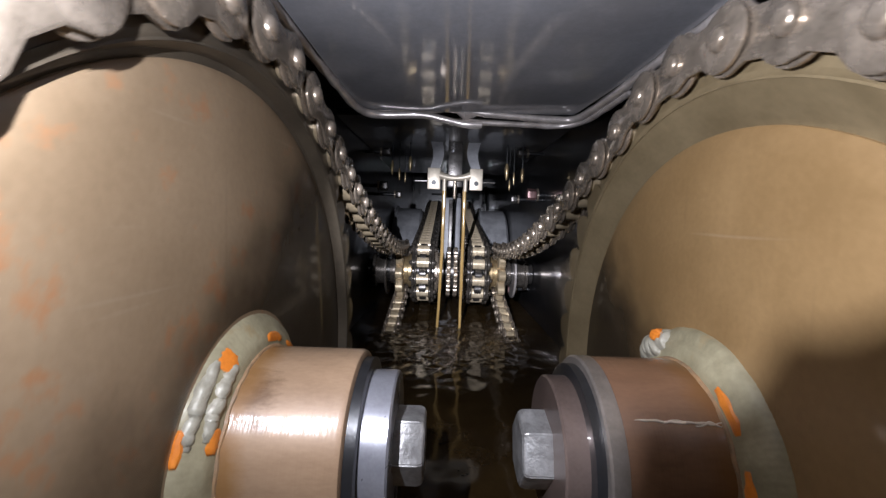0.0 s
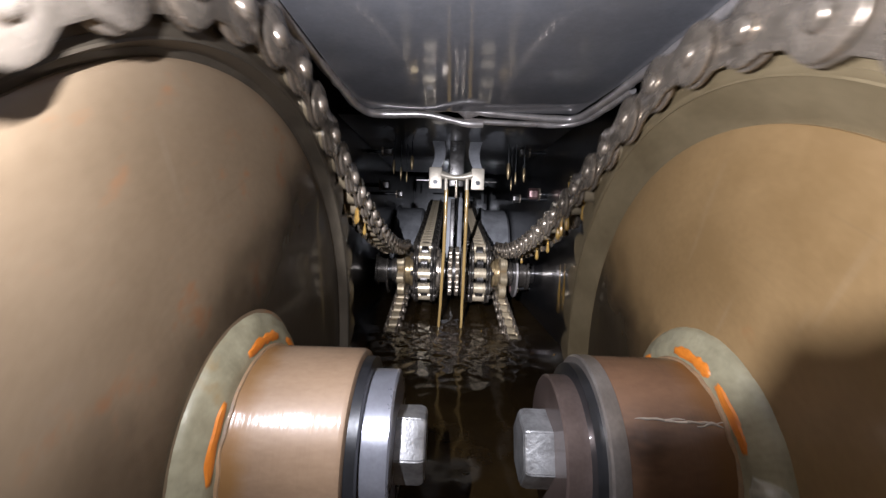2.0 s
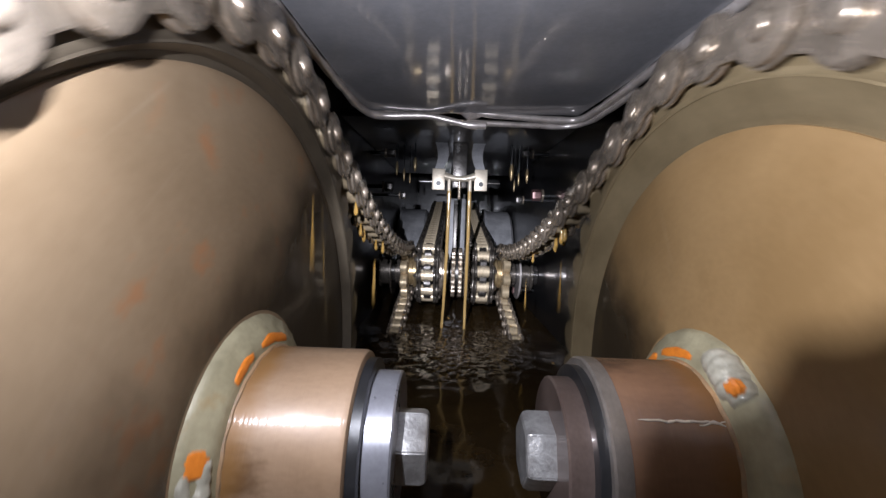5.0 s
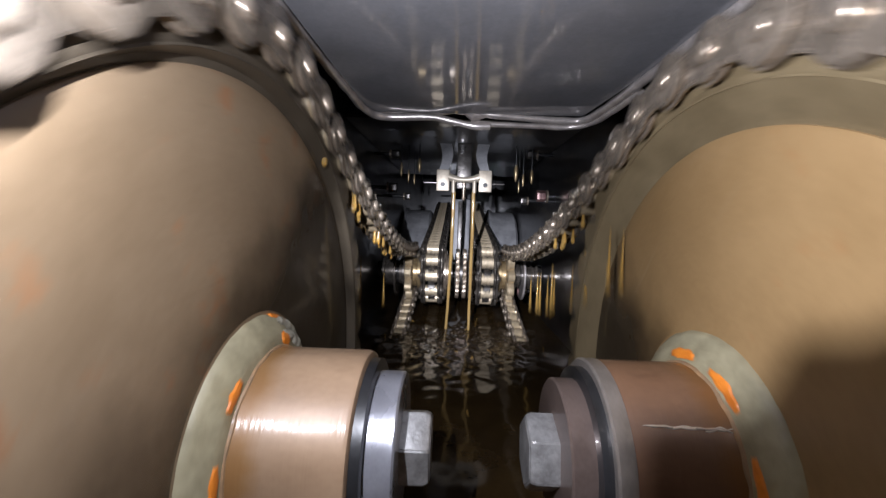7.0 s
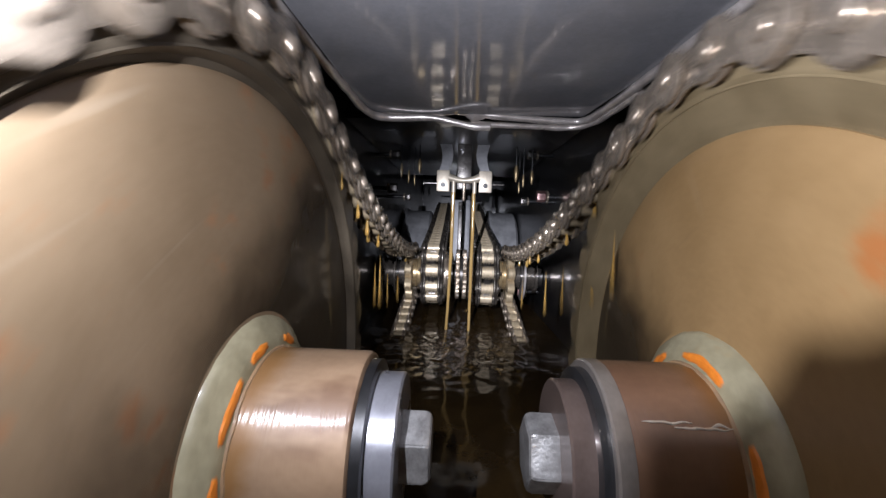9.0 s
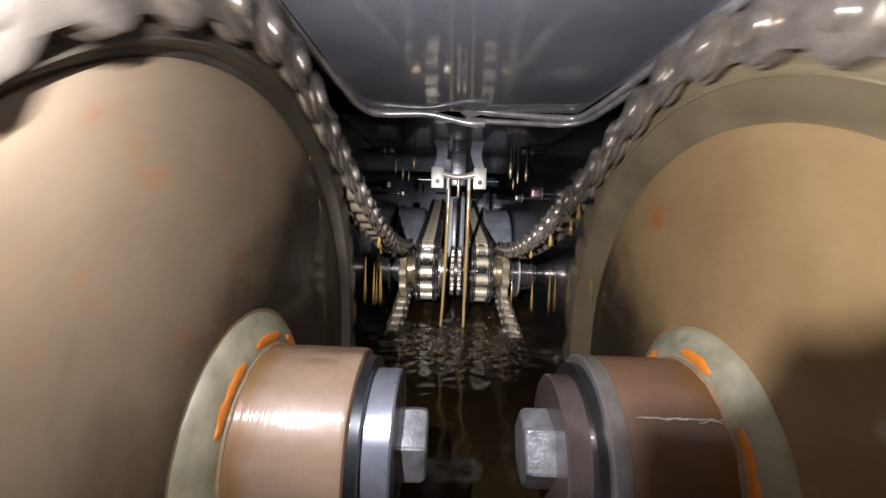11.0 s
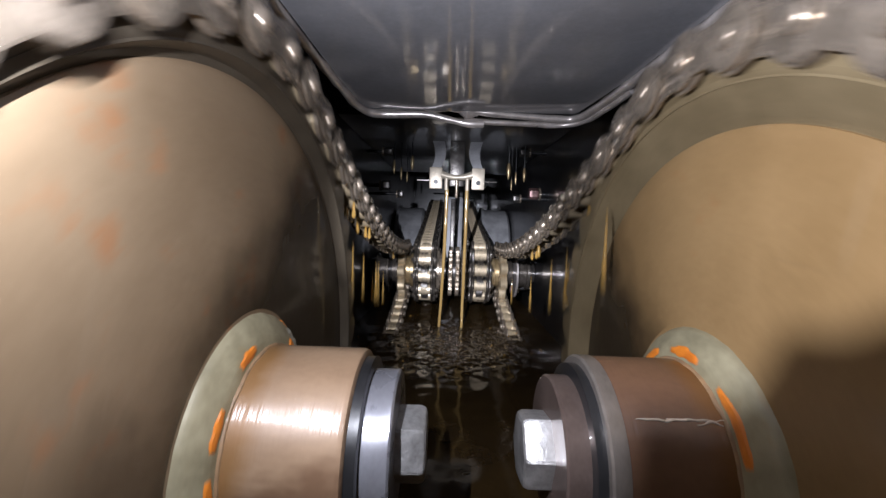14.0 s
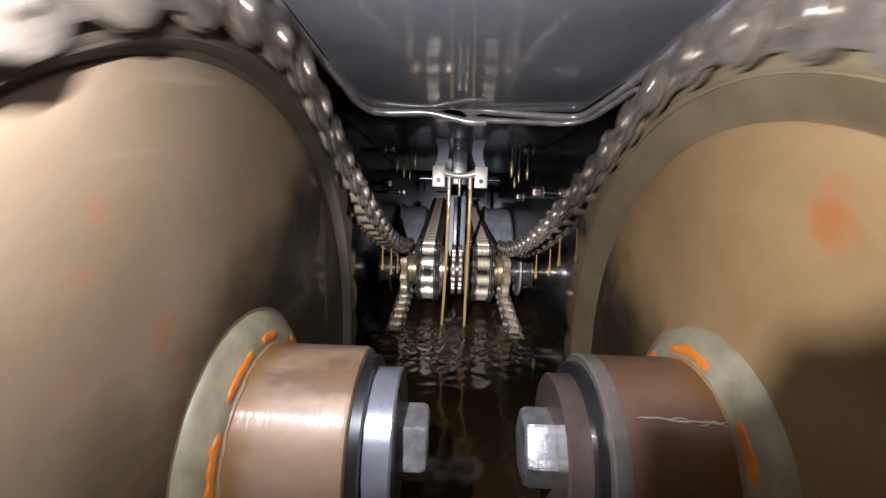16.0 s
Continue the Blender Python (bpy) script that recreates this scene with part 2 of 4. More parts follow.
def lathe(profile, segments=64, wobble=None):
    """Turns (x, r) pairs about the x axis; ends with r = 0 close on a point fan."""
    verts, faces, k = [], [], len(profile)
    for i in range(segments):
        a = 2 * math.pi * i / segments
        for j, (x, r) in enumerate(profile):
            dx, dr = wobble(a, j) if wobble else (0, 0)
            verts.append((x + dx, -(r + dr) * math.sin(a), (r + dr) * math.cos(a)))
    for i in range(segments):
        n = (i + 1) % segments
        for j in range(k - 1):
            faces.append((i * k + j, i * k + j + 1, n * k + j + 1, n * k + j))
    bm = bm_of(verts, faces)
    bmesh.ops.remove_doubles(bm, verts=bm.verts[:], dist=1e-7)
    return bm


def boxed(x0, x1, y0, y1, z0, z1, bevel=0.0):
    bm = bmesh.new()
    bmesh.ops.create_cube(bm, size=1.0, matrix=Matrix.Translation(((x0 + x1) / 2, (y0 + y1) / 2, (z0 + z1) / 2)) @ Matrix.Diagonal((x1 - x0, y1 - y0, z1 - z0, 1)))
    if bevel:
        bmesh.ops.bevel(bm, geom=bm.edges[:], offset=bevel, segments=2, affect="EDGES", profile=0.6)
    return bm


def tube(points, radius, sides=12, wobble=0.0, radii=None):
    """A rod along points, its radius with a slight unevenness."""
    pts = [Vector(p) for p in points]
    verts, faces = [], []
    for i, p in enumerate(pts):
        d = (pts[min(i + 1, len(pts) - 1)] - pts[max(i - 1, 0)]).normalized()
        side = d.cross(Vector((0.13, 0.31, 1)) if abs(d.z) < 0.9 else Vector((1, 0.2, 0.1))).normalized()
        up = side.cross(d)
        r = (radii[i] if radii else radius) * (1 + wobble * noise.noise(p * 90))
        for k in range(sides):
            a = 2 * math.pi * k / sides
            verts.append(p + side * math.cos(a) * r + up * math.sin(a) * r)
    for i in range(len(pts) - 1):
        for k in range(sides):
            n = (k + 1) % sides
            faces.append((i * sides + k, i * sides + n, (i + 1) * sides + n, (i + 1) * sides + k))
    faces.append(tuple(range(sides))[::-1])
    faces.append(tuple(range((len(pts) - 1) * sides, len(pts) * sides)))
    return bm_of(verts, faces)


def smooth_path(points, steps=8):
    """Catmull-Rom through the points."""
    p = [Vector(q) for q in points]
    out = []
    for i in range(len(p) - 1):
        a, b, c, d = p[max(i - 1, 0)], p[i], p[i + 1], p[min(i + 2, len(p) - 1)]
        for s in range(steps):
            t = s / steps
            out.append(0.5 * (2 * b + (c - a) * t + (2 * a - 5 * b + 4 * c - d) * t * t + (3 * b - a - 3 * c + d) * t ** 3))
    return out + [p[-1]]


def slab(outline, layers):
    """A plate from a (y, z) outline: layers of (x, inset) from one face to the other."""
    n = len(outline)
    cy = sum(p[0] for p in outline) / n
    cz = sum(p[1] for p in outline) / n
    verts, faces = [], []
    for x, inset in layers:
        for i, (y, z) in enumerate(outline):
            a, b = outline[i - 1], outline[(i + 1) % n]
            t = Vector((b[0] - a[0], b[1] - a[1])).normalized()
            verts.append((x, y - t.y * inset, z + t.x * inset))
    for k in range(len(layers) - 1):
        for i in range(n):
            j = (i + 1) % n
            faces.append((k * n + i, k * n + j, (k + 1) * n + j, (k + 1) * n + i))
    for k in (0, len(layers) - 1):
        verts.append((layers[k][0], cy, cz))
        c = len(verts) - 1
        for i in range(n):
            faces.append((k * n + i, k * n + (i + 1) % n, c))
    return bm_of(verts, faces)


def joined(*bms):
    out = bmesh.new()
    for b in bms:
        me = bpy.data.meshes.new("tmp")
        b.to_mesh(me)
        out.from_mesh(me)
        bpy.data.meshes.remove(me)
        b.free()
    return out


# ---- how far the wheels have turned ----
TURN_LEFT = [(0, 0), (0.5, 19), (1.1, 50), (2.02, 117), (2.75, 178), (3.4, 240), (4.0, 299), (6.73, 600), (7.15, 660), (7.58, 720),
             (12.31, 1440), (14.70, 1800), (16.0, 1994)]
LEAD_RIGHT = [(0, 0), (1.0, 0), (4.0, 12), (7.5, 30), (12.4, 16), (14.7, 28), (16.0, 36)]


def glide(rows, t):
    """Monotone cubic through (time, value) rows."""
    n = len(rows)
    h = [rows[i + 1][0] - rows[i][0] for i in range(n - 1)]
    d = [(rows[i + 1][1] - rows[i][1]) / h[i] for i in range(n - 1)]
    m = [d[0]] + [0 if d[i - 1] * d[i] <= 0 else 3 * (h[i - 1] + h[i]) / ((2 * h[i] + h[i - 1]) / d[i - 1] + (h[i] + 2 * h[i - 1]) / d[i])
                  for i in range(1, n - 1)] + [d[-1]]
    i = max(k for k in range(n - 1) if rows[k][0] <= t or k == 0)
    s = (t - rows[i][0]) / h[i]
    return ((1 + 2 * s) * (1 - s) ** 2 * rows[i][1] + s * (1 - s) ** 2 * h[i] * m[i] + s * s * (3 - 2 * s) * rows[i + 1][1] + s * s * (s - 1) * h[i] * m[i + 1])


def turned(side, t):
    return radians(glide(TURN_LEFT, t) + (glide(LEAD_RIGHT, t) if side > 0 else 0))


# ---- the loop of a chain round a sprocket at ya (radius ra) and one at yb (radius rb) ----
def chain_loop(ya, za, ra, yb, zb, rb, sag):
    beta = math.asin((ra - rb) / (yb - ya))
    run = math.sqrt((yb - ya) ** 2 - (ra - rb) ** 2)
    pts = []
    top_a = (ya + ra * math.sin(beta), za + ra * math.cos(beta))
    top_b = (yb + rb * math.sin(beta), zb + rb * math.cos(beta))
    for i in range(120):
        s = i / 120
        pts.append((top_b[0] + (top_a[0] - top_b[0]) * s, top_b[1] + (top_a[1] - top_b[1]) * s - sag * 4 * s * (1 - s)))
    for i in range(200):
        a = -beta + (math.pi + 2 * beta) * i / 200
        pts.append((ya - ra * math.sin(a), za + ra * math.cos(a)))
    low_a = (top_a[0], 2 * za - top_a[1])
    low_b = (top_b[0], 2 * zb - top_b[1])
    for i in range(100):
        s = i / 100
        pts.append((low_a[0] + (low_b[0] - low_a[0]) * s, low_a[1] + (low_b[1] - low_a[1]) * s))
    for i in range(120):
        a = math.pi + beta + (math.pi - 2 * beta) * i / 120
        pts.append((yb - rb * math.sin(a), zb + rb * math.cos(a)))
    pts = np.array(pts + [pts[0]])
    s = np.concatenate([[0], np.cumsum(np.hypot(*np.diff(pts, axis=0).T))])
    marks = [float(s[120]), beta]
    return pts, s, marks


def on_loop(loop, s):
    pts, run, _ = loop
    s = s % run[-1]
    return float(np.interp(s, run, pts[:, 0])), float(np.interp(s, run, pts[:, 1]))


# ---- the case: floor, walls, ceilings ----
def structure(name, bm, mat, label):
    return tagged(part(name, bm, mat, smooth=True), label, "wall", kind="structure")


def build_case():
    structure("floor", boxed(-0.16, 0.16, -0.34, 1.36, -0.012, 0.0), M_CASE, "black oiled steel floor of the chain case")
    structure("wall_left", boxed(-0.145, -0.133, -0.34, 1.36, 0.0, 0.46), M_CASE, "black oiled steel side wall of the case")
    structure("wall_right", boxed(0.133, 0.145, -0.34, 1.36, 0.0, 0.46), M_CASE, "black oiled steel side wall of the case")
    structure("wall_front", boxed(-0.133, 0.133, -0.34, -0.328, 0.0, 0.46), M_CASE, "black oiled steel end wall of the case")
    structure("wall_back", boxed(-0.133, 0.133, 1.348, 1.36, 0.0, 0.46), M_CASE, "black oiled steel end wall of the case")
    structure("ceiling", boxed(-0.16, 0.16, -0.34, 1.36, 0.46, 0.472), M_CASE, "black oiled steel top of the chain case")
    # sunken cover plate between the chains: flat bottom, sides that rise to the top
    y0, y1, zt = -0.325, 0.150, 0.46
    lo = [(-0.0735, y0), (-0.0735, y1), (0.0790, y1), (0.0845, 0.078), (0.0850, -0.010), (0.0855, y0)]
    verts = [(x, y, COVER) for x, y in lo] + [(x, y, COVER + 0.004) for x, y in lo]
    n = len(lo)
    faces = [tuple(range(n)), tuple(range(n, 2 * n))] + [(i, (i + 1) % n, n + (i + 1) % n, n + i) for i in range(n)]
    bm = bm_of(verts, faces)
    cover = tagged(part("cover_plate", bm, M_COVER, smooth=False), "black glossy oiled cover plate with a folded edge, coloured grey for glare", "plate", kind="structure")
    for i, name in ((0, "cover_side"), (1, "cover_side"), (2, "cover_side"), (3, "cover_side"), (4, "cover_side")):
        a, b = Vector((*lo[i], 0)), Vector((*lo[i + 1], 0))
        d = (b - a).normalized()
        off = Vector((d.y, -d.x, 0)) * 0.003
        v = [(*(a + o).xy, z) for z in (COVER + 0.004, zt) for o in (Vector(), off)] + [(*(b + o).xy, z) for z in (COVER + 0.004, zt) for o in (Vector(), off)]
        f = [(0, 1, 3, 2), (4, 5, 7, 6), (0, 4, 6, 2), (1, 5, 7, 3), (0, 1, 5, 4), (2, 3, 7, 6)]
        part("cover_side", bm_of(v, f), M_COVER, cover, smooth=False)
    out = [(0.0885, 0.078), (0.0890, -0.010), (0.0895, y0)], [(0.1040, 0.074), (0.1060, -0.008), (0.1070, y0)]
    verts = [(x, y, COVER + 0.0005) for x, y in out[0]] + [(x, y, COVER + 0.004) for x, y in out[1]] + [(x, y, COVER + 0.003) for x, y in out[0]] + [(x, y, COVER + 0.0065) for x, y in out[1]]
    part("flange", bm_of(verts, [(0, 1, 4, 3), (1, 2, 5, 4), (6, 7, 10, 9), (7, 8, 11, 10), (0, 3, 9, 6), (2, 5, 11, 8), (0, 1, 7, 6), (1, 2, 8, 7), (3, 4, 10, 9), (4, 5, 11, 10)]), M_FLANGE, cover, "grey turned-up flange", smooth=False)
    # bright rolled edge in two lengths that overlap in the middle
    rim = empty("edge_rods", pose(0, 0, 0), "pair of bright wet steel rods along the cover plate's edge", "rod")
    zr = COVER - 0.001
    left = smooth_path([(-0.0765, -0.30, zr), (-0.0765, -0.02, zr), (-0.0755, 0.10, zr), (-0.073, 0.138, zr - 0.001), (-0.062, 0.152, zr - 0.002), (-0.03, 0.1535, zr - 0.001),
                        (-0.012, 0.1535, zr - 0.004), (0.002, 0.154, zr - 0.0065), (0.014, 0.154, zr - 0.0065)])
    part("lower_rod", tube(left, 0.0026, 12, 0.25), M_RODS, rim)
    right = smooth_path([(-0.012, 0.151, zr + 0.004), (0.0, 0.152, zr + 0.0025), (0.03, 0.152, zr), (0.066, 0.152, zr - 0.002), (0.080, 0.147, zr - 0.002), (0.086, 0.125, zr),
                         (0.0870, 0.078, zr), (0.0872, 0.02, zr), (0.0875, -0.03, zr), (0.088, -0.30, zr)])
    part("upper_rod", tube(right, 0.0026, 12, 0.25), M_RODS, rim)
    front = smooth_path([(0.0, 0.1555, zr - 0.004), (0.02, 0.1565, zr - 0.0045), (0.05, 0.1565, zr - 0.0050), (0.072, 0.155, zr - 0.0055), (0.085, 0.145, zr - 0.004), (0.089, 0.120, zr - 0.003), (0.0905, 0.085, zr - 0.002)])
    part("front_rod", tube(front, 0.0021, 12, 0.25), M_RODS, rim)
    back = smooth_path([(-0.070, 0.1535, zr + 0.003), (-0.05, 0.1555, zr + 0.0025), (-0.02, 0.1555, zr + 0.003), (0.0, 0.1545, zr + 0.006)])
    part("back_rod", tube(back, 0.0018, 12, 0.2), M_RODS, rim)
    part("weld_blob", tube([(-0.004, 0.153, zr + 0.002), (0.002, 0.153, zr + 0.001), (0.010, 0.153, zr)], 0.0045, 12, 0.8, radii=[0.002, 0.005, 0.002]), M_RODS, rim, "lumpy weld where the rods meet")
    # oil bath
    verts, faces = [], []
    nx, ny = 110, 440
    for j in range(ny + 1):
        y = -0.326 + 1.672 * j / ny
        for i in range(nx + 1):
            x = -0.1325 + 0.265 * i / nx
            churn = math.exp(-((y - 0.33) / 0.11) ** 2) * math.exp(-(x / 0.085) ** 4)
            p = Vector((x * 42, y * 42, 0.3))
            z = OIL + 0.0005 * noise.noise(p * 0.9) + 0.00015 * noise.noise(p * 2.5) + churn * (0.0014 * noise.noise(p) + 0.0007 * noise.noise(p * 2.3) + 0.0003 * noise.noise(p * 5.1))
            verts.append((x, y, z))
    for j in range(ny):
        for i in range(nx):
            a = j * (nx + 1) + i
            faces.append((a, a + 1, a + nx + 2, a + nx + 1))
    tagged(part("oil", bm_of(verts, faces), M_OIL), "dark brown gear oil pooled in the case", "oil", kind="structure")


# ---- a near wheel: toothed plate, weld, shaft end, washer and bolt ----
def toothed(n, radius, count=10, rise=0.0060, root=0.0080):
    out = []
    for k in range(n * count):
        a = 2 * math.pi * k / (n * count)
        u = abs((k % count) / count * 2 - 1)          # 1 in a seat, 0 on a tip
        r = radius - root + (rise + root) * math.cos(u * math.pi / 2) ** 0.75
        out.append((-r * math.sin(a), r * math.cos(a)))
    return out


def tooth_ring(n, radius, bore, x0, x1):
    """A toothed ring with an open bore."""
    out = toothed(n, radius)
    k = len(out)
    verts, faces = [], []
    for x in (x0, x1):
        verts += [(x, y, z) for y, z in out]
        verts += [(x, y * bore / math.hypot(y, z), z * bore / math.hypot(y, z)) for y, z in out]
    for i in range(k):
        j = (i + 1) % k
        faces += [(i, j, k + j, k + i), (2 * k + i, 2 * k + j, 3 * k + j, 3 * k + i), (i, j, 2 * k + j, 2 * k + i), (k + i, k + j, 3 * k + j, 3 * k + i)]
    return bm_of(verts, faces)


# the weld's section: how far it stands off the wheel's face, and its radius
WELD = [(-0.0008, 0.0466), (0.0006, 0.0460), (0.0026, 0.0446), (0.0036, 0.0418), (0.0055, 0.0400), (0.0063, 0.0366), (0.0067, 0.0340)]


def weld_bead(side, seed):
    """A fillet ring with the ripples of hand welding."""
    def wob(a, j):
        c = Vector((math.cos(a) * 3 + seed, math.sin(a) * 3, j * 0.4))
        ripple = 0.00022 * math.sin(a * 130 + 2.2 * math.sin(j * 0.9))
        amp = (0.2, 0.7, 1, 1, 0.9, 0.6, 0)[j]
        return -side * amp * (0.5 * ripple + 0.0004 * noise.noise(c * 2)), amp * (ripple + 0.0007 * noise.noise(c * 3))
    return lathe([((FACE[side] - x) * side, r) for x, r in WELD], 320, wob)


def arc_lump(side, a0, a1, x, r, radius, seed):
    """A raised, lumpy run of weld along an arc."""
    pts, rad = [], []
    k = 56
    for i in range(k + 1):
        a = radians(a0 + (a1 - a0) * i / k)
        w = r + 0.0007 * noise.noise(Vector((i * 0.12, seed, 0)))
        pts.append((side * x, -w * math.sin(a), w * math.cos(a)))
        rad.append(radius * (0.35 + 0.65 * math.sin(math.pi * (0.08 + 0.84 * i / k)) ** 0.5) * (1 + 0.16 * noise.noise(Vector((i * 0.17, seed, 3))) + 0.05 * noise.noise(Vector((i * 0.6, seed, 5)))))
    return tube(pts, radius, 16, 0.0, rad)


def paint_strip(side, a0, a1, f0, f1, seed):
    """A thin ragged patch of paint on the weld, from f0 (by the disc) to f1 (by the shaft)."""
    k, across = 16, 4
    verts, faces = [], []
    for i in range(k + 1):
        u = i / k
        a = radians(a0 + (a1 - a0) * u)
        full = math.sin(math.pi * (0.06 + 0.88 * u)) ** 0.4
        lo = (f0 + f1) / 2 - (f1 - f0) / 2 * full * (1 + 0.45 * noise.noise(Vector((u * 4.5, seed, 1))))
        hi = (f0 + f1) / 2 + (f1 - f0) / 2 * full * (1 + 0.45 * noise.noise(Vector((u * 4.5, seed, 7))))
        for j in range(across + 1):
            f = max(0.02, min(0.98, lo + (hi - lo) * j / across)) * (len(WELD) - 1)
            n = min(int(f), len(WELD) - 2)
            x = WELD[n][0] + (WELD[n + 1][0] - WELD[n][0]) * (f - n)
            r = WELD[n][1] + (WELD[n + 1][1] - WELD[n][1]) * (f - n)
            lift = 0.00055 if 0 < j < across and 0 < i < k else 0.0001
            verts.append((side * (FACE[side] - x - lift), -(r + lift) * math.sin(a), (r + lift) * math.cos(a)))
    for i in range(k):
        for j in range(across):
            b = i * (across + 1) + j
            faces.append((b, b + 1, b + across + 2, b + across + 1))
    return bm_of(verts, faces)


def build_wheel(side):
    warm = side > 0
    w = empty("sprocket_wheel", pose(0, 0, NEAR_AXLE), "large tan sprocket wheel with welded brown shaft end and bolt", "sprocket", "near sprocket wheels")
    s = side
    face = FACE[s]
    big = NEAR_R[s]
    g = big - 0.1377
    web_r = 0.1180 if warm else 0.1300
    web = lathe([(s * (face + 0.012), 0.0), (s * (face + 0.012), web_r), (s * (face + 0.0030), web_r), (s * (face + 0.0010), web_r - 0.0007), (s * face, web_r - 0.0026), (s * face, web_r - 0.01), (s * face, 0.03)], 160)
    part("web", web, M_DISC[s], w, "tan primed disc with rust stains and scratches")
    out_r = big - 0.0120
    top = CHAIN_X - 0.0036
    ring = lathe([(s * (face + 0.0125), web_r - 0.0005), (s * (face + 0.0016), web_r - 0.0005), (s * (face + 0.0004), web_r + 0.0016), (s * (top + 0.0008), out_r - 0.0006),
                  (s * top, out_r + 0.0006), (s * top, out_r + 0.002), (s * (face + 0.0125), out_r + 0.002)], 160)
    part("rim", ring, M_RIM[s], w, "olive-grey machined rim" if warm else "oily machined rim, coloured dark for the shade on it")
    _, _, (start, beta) = LOOPS[s]
    phase = -beta - start / big
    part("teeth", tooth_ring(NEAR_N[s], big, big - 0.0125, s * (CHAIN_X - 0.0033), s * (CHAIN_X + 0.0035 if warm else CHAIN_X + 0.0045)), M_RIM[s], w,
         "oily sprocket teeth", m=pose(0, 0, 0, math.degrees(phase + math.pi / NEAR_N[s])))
    end, wa, wb, bo = (0.0412, 0.0300, 0.0385, 0.0048) if warm else (0.0385, 0.0255, 0.0357, 0.0)
    prof = [(face + 0.001, 0.0345), (face - 0.006, 0.0345), (face - 0.007, 0.0341), (end + 0.0022, 0.0341), (end + 0.0006, 0.0335), (end, 0.0322), (end, 0.02)]
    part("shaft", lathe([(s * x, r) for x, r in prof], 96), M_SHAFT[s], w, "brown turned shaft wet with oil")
    if warm:
        part("end_ring", lathe([(s * x, r) for x, r in [(end + 0.0058, 0.0335), (end + 0.0054, 0.0344), (end + 0.0006, 0.0344), (end - 0.0001, 0.0336), (end - 0.0001, 0.03)]], 72), M_RING, w, "bright worn ring at the shaft's end")
    part("seal", lathe([(s * x, r) for x, r in [(end + 0.001, 0.0312), (wb - 0.0005, 0.0312), (wb - 0.0007, 0.0305), (wb - 0.0007, 0.01)]], 72), M_SEAL, w, "black recessed ring")
    part("washer", lathe([(s * x, r) for x, r in [(wb, 0.0258), (wb - 0.0003, 0.0266), (wa + 0.0007, 0.0266), (wa, 0.0258), (wa, 0.005)]], 72),
         M_BROWN_WASHER if warm else M_WASHER, w, "browned steel washer" if warm else "grey ground steel washer")
    # hex bolt with a chamfered crown
    rc = 0.0139
    rings = [(0.0258 + bo, rc), (0.0165 + bo, rc), (0.0148 + bo, rc * 0.9), (0.0146 + bo, rc * 0.5)]
    verts, faces = [], []
    for x, r in rings:
        for k in range(6):
            a = math.pi / 3 * k + radians(30 + (12 if warm else 0))
            verts.append((s * x, -r * math.sin(a), r * math.cos(a)))
    for j in range(3):
        for k in range(6):
            faces.append((j * 6 + k, j * 6 + (k + 1) % 6, (j + 1) * 6 + (k + 1) % 6, (j + 1) * 6 + k))
    faces.append(tuple(range(18, 24)))
    bm = bm_of(verts, faces)
    bmesh.ops.bevel(bm, geom=bm.edges[:], offset=0.0005, segments=2, affect="EDGES")
    part("bolt", bm, M_BOLT, w, "scuffed hex bolt head")
    # weld and paint
    bead = part("weld_bead", weld_bead(s, 4.0 if warm else 0.0), M_WELD, w, "grey-green rippled weld bead")
    bead.data.set_sharp_from_angle(angle=radians(180))
    base = -46 if warm else 30
    lump = joined(arc_lump(s, base + 2, base + 36, face - 0.0016, 0.0436, 0.0025, 5 + s), arc_lump(s, base - 2, base + 33, face - 0.0044, 0.0390, 0.0026, 9 + s)) if not warm else \
        arc_lump(s, base - 2, base + 26, face - 0.0029, 0.0408, 0.0058, 5 + s)
    lump = part("weld_lump", lump, M_SLAG, bead, "pale raised lump at the weld's end")
    lump.data.set_sharp_from_angle(angle=radians(180))
    part("rust_line", lathe([(s * (face - 0.0061), 0.0343), (s * (face - 0.0065), 0.0350), (s * (face - 0.0073), 0.0347), (s * (face - 0.0077), 0.0336)], 160,
                            lambda a, j: (0.0007 * noise.noise(Vector((math.cos(a) * 6, math.sin(a) * 6, s))), 0)), M_RUST, w, "rusty line at the weld's toe")
    strips = [(-240, -230), (-202, -190), (-173, -149), (-130, -115), (-113, -99), (-66, -37), (-22, -8)] if not warm else \
        [(33, 50), (-86, -60), (-108, -98), (-125, -110), (-180, -160), (-245, -215), (-290, -270)]
    for i, (a0, a1) in enumerate(strips):
        part("paint_mark", paint_strip(s, a0 - 3, a1 + 3, 0.69, 0.89, i * 1.7 + s), M_ORANGE, w, "orange paint mark")
    if warm:
        bm = bmesh.new()
        bmesh.ops.create_icosphere(bm, subdivisions=3, radius=0.0026)
        for v in bm.verts:
            v.co *= 1 + 0.35 * noise.noise(v.co * 700)
        a = radians(base + 21)
        part("paint_mark", bm, M_ORANGE, w, "orange paint in a crater of the weld", m=pose(face - 0.0063, -0.0438 * math.sin(a), 0.0438 * math.cos(a)))
    else:
        part("paint_mark", paint_strip(s, base - 6, base + 4, 0.30, 0.72, 31 + s), M_ORANGE, w, "orange paint mark")
        part("paint_mark", paint_strip(s, base + 29, base + 41, 0.04, 0.30, 41), M_ORANGE, w, "orange paint mark")
        part("paint_mark", paint_strip(s, base + 27, base + 38, 0.66, 0.96, 43), M_ORANGE, w, "orange paint mark")
    return w


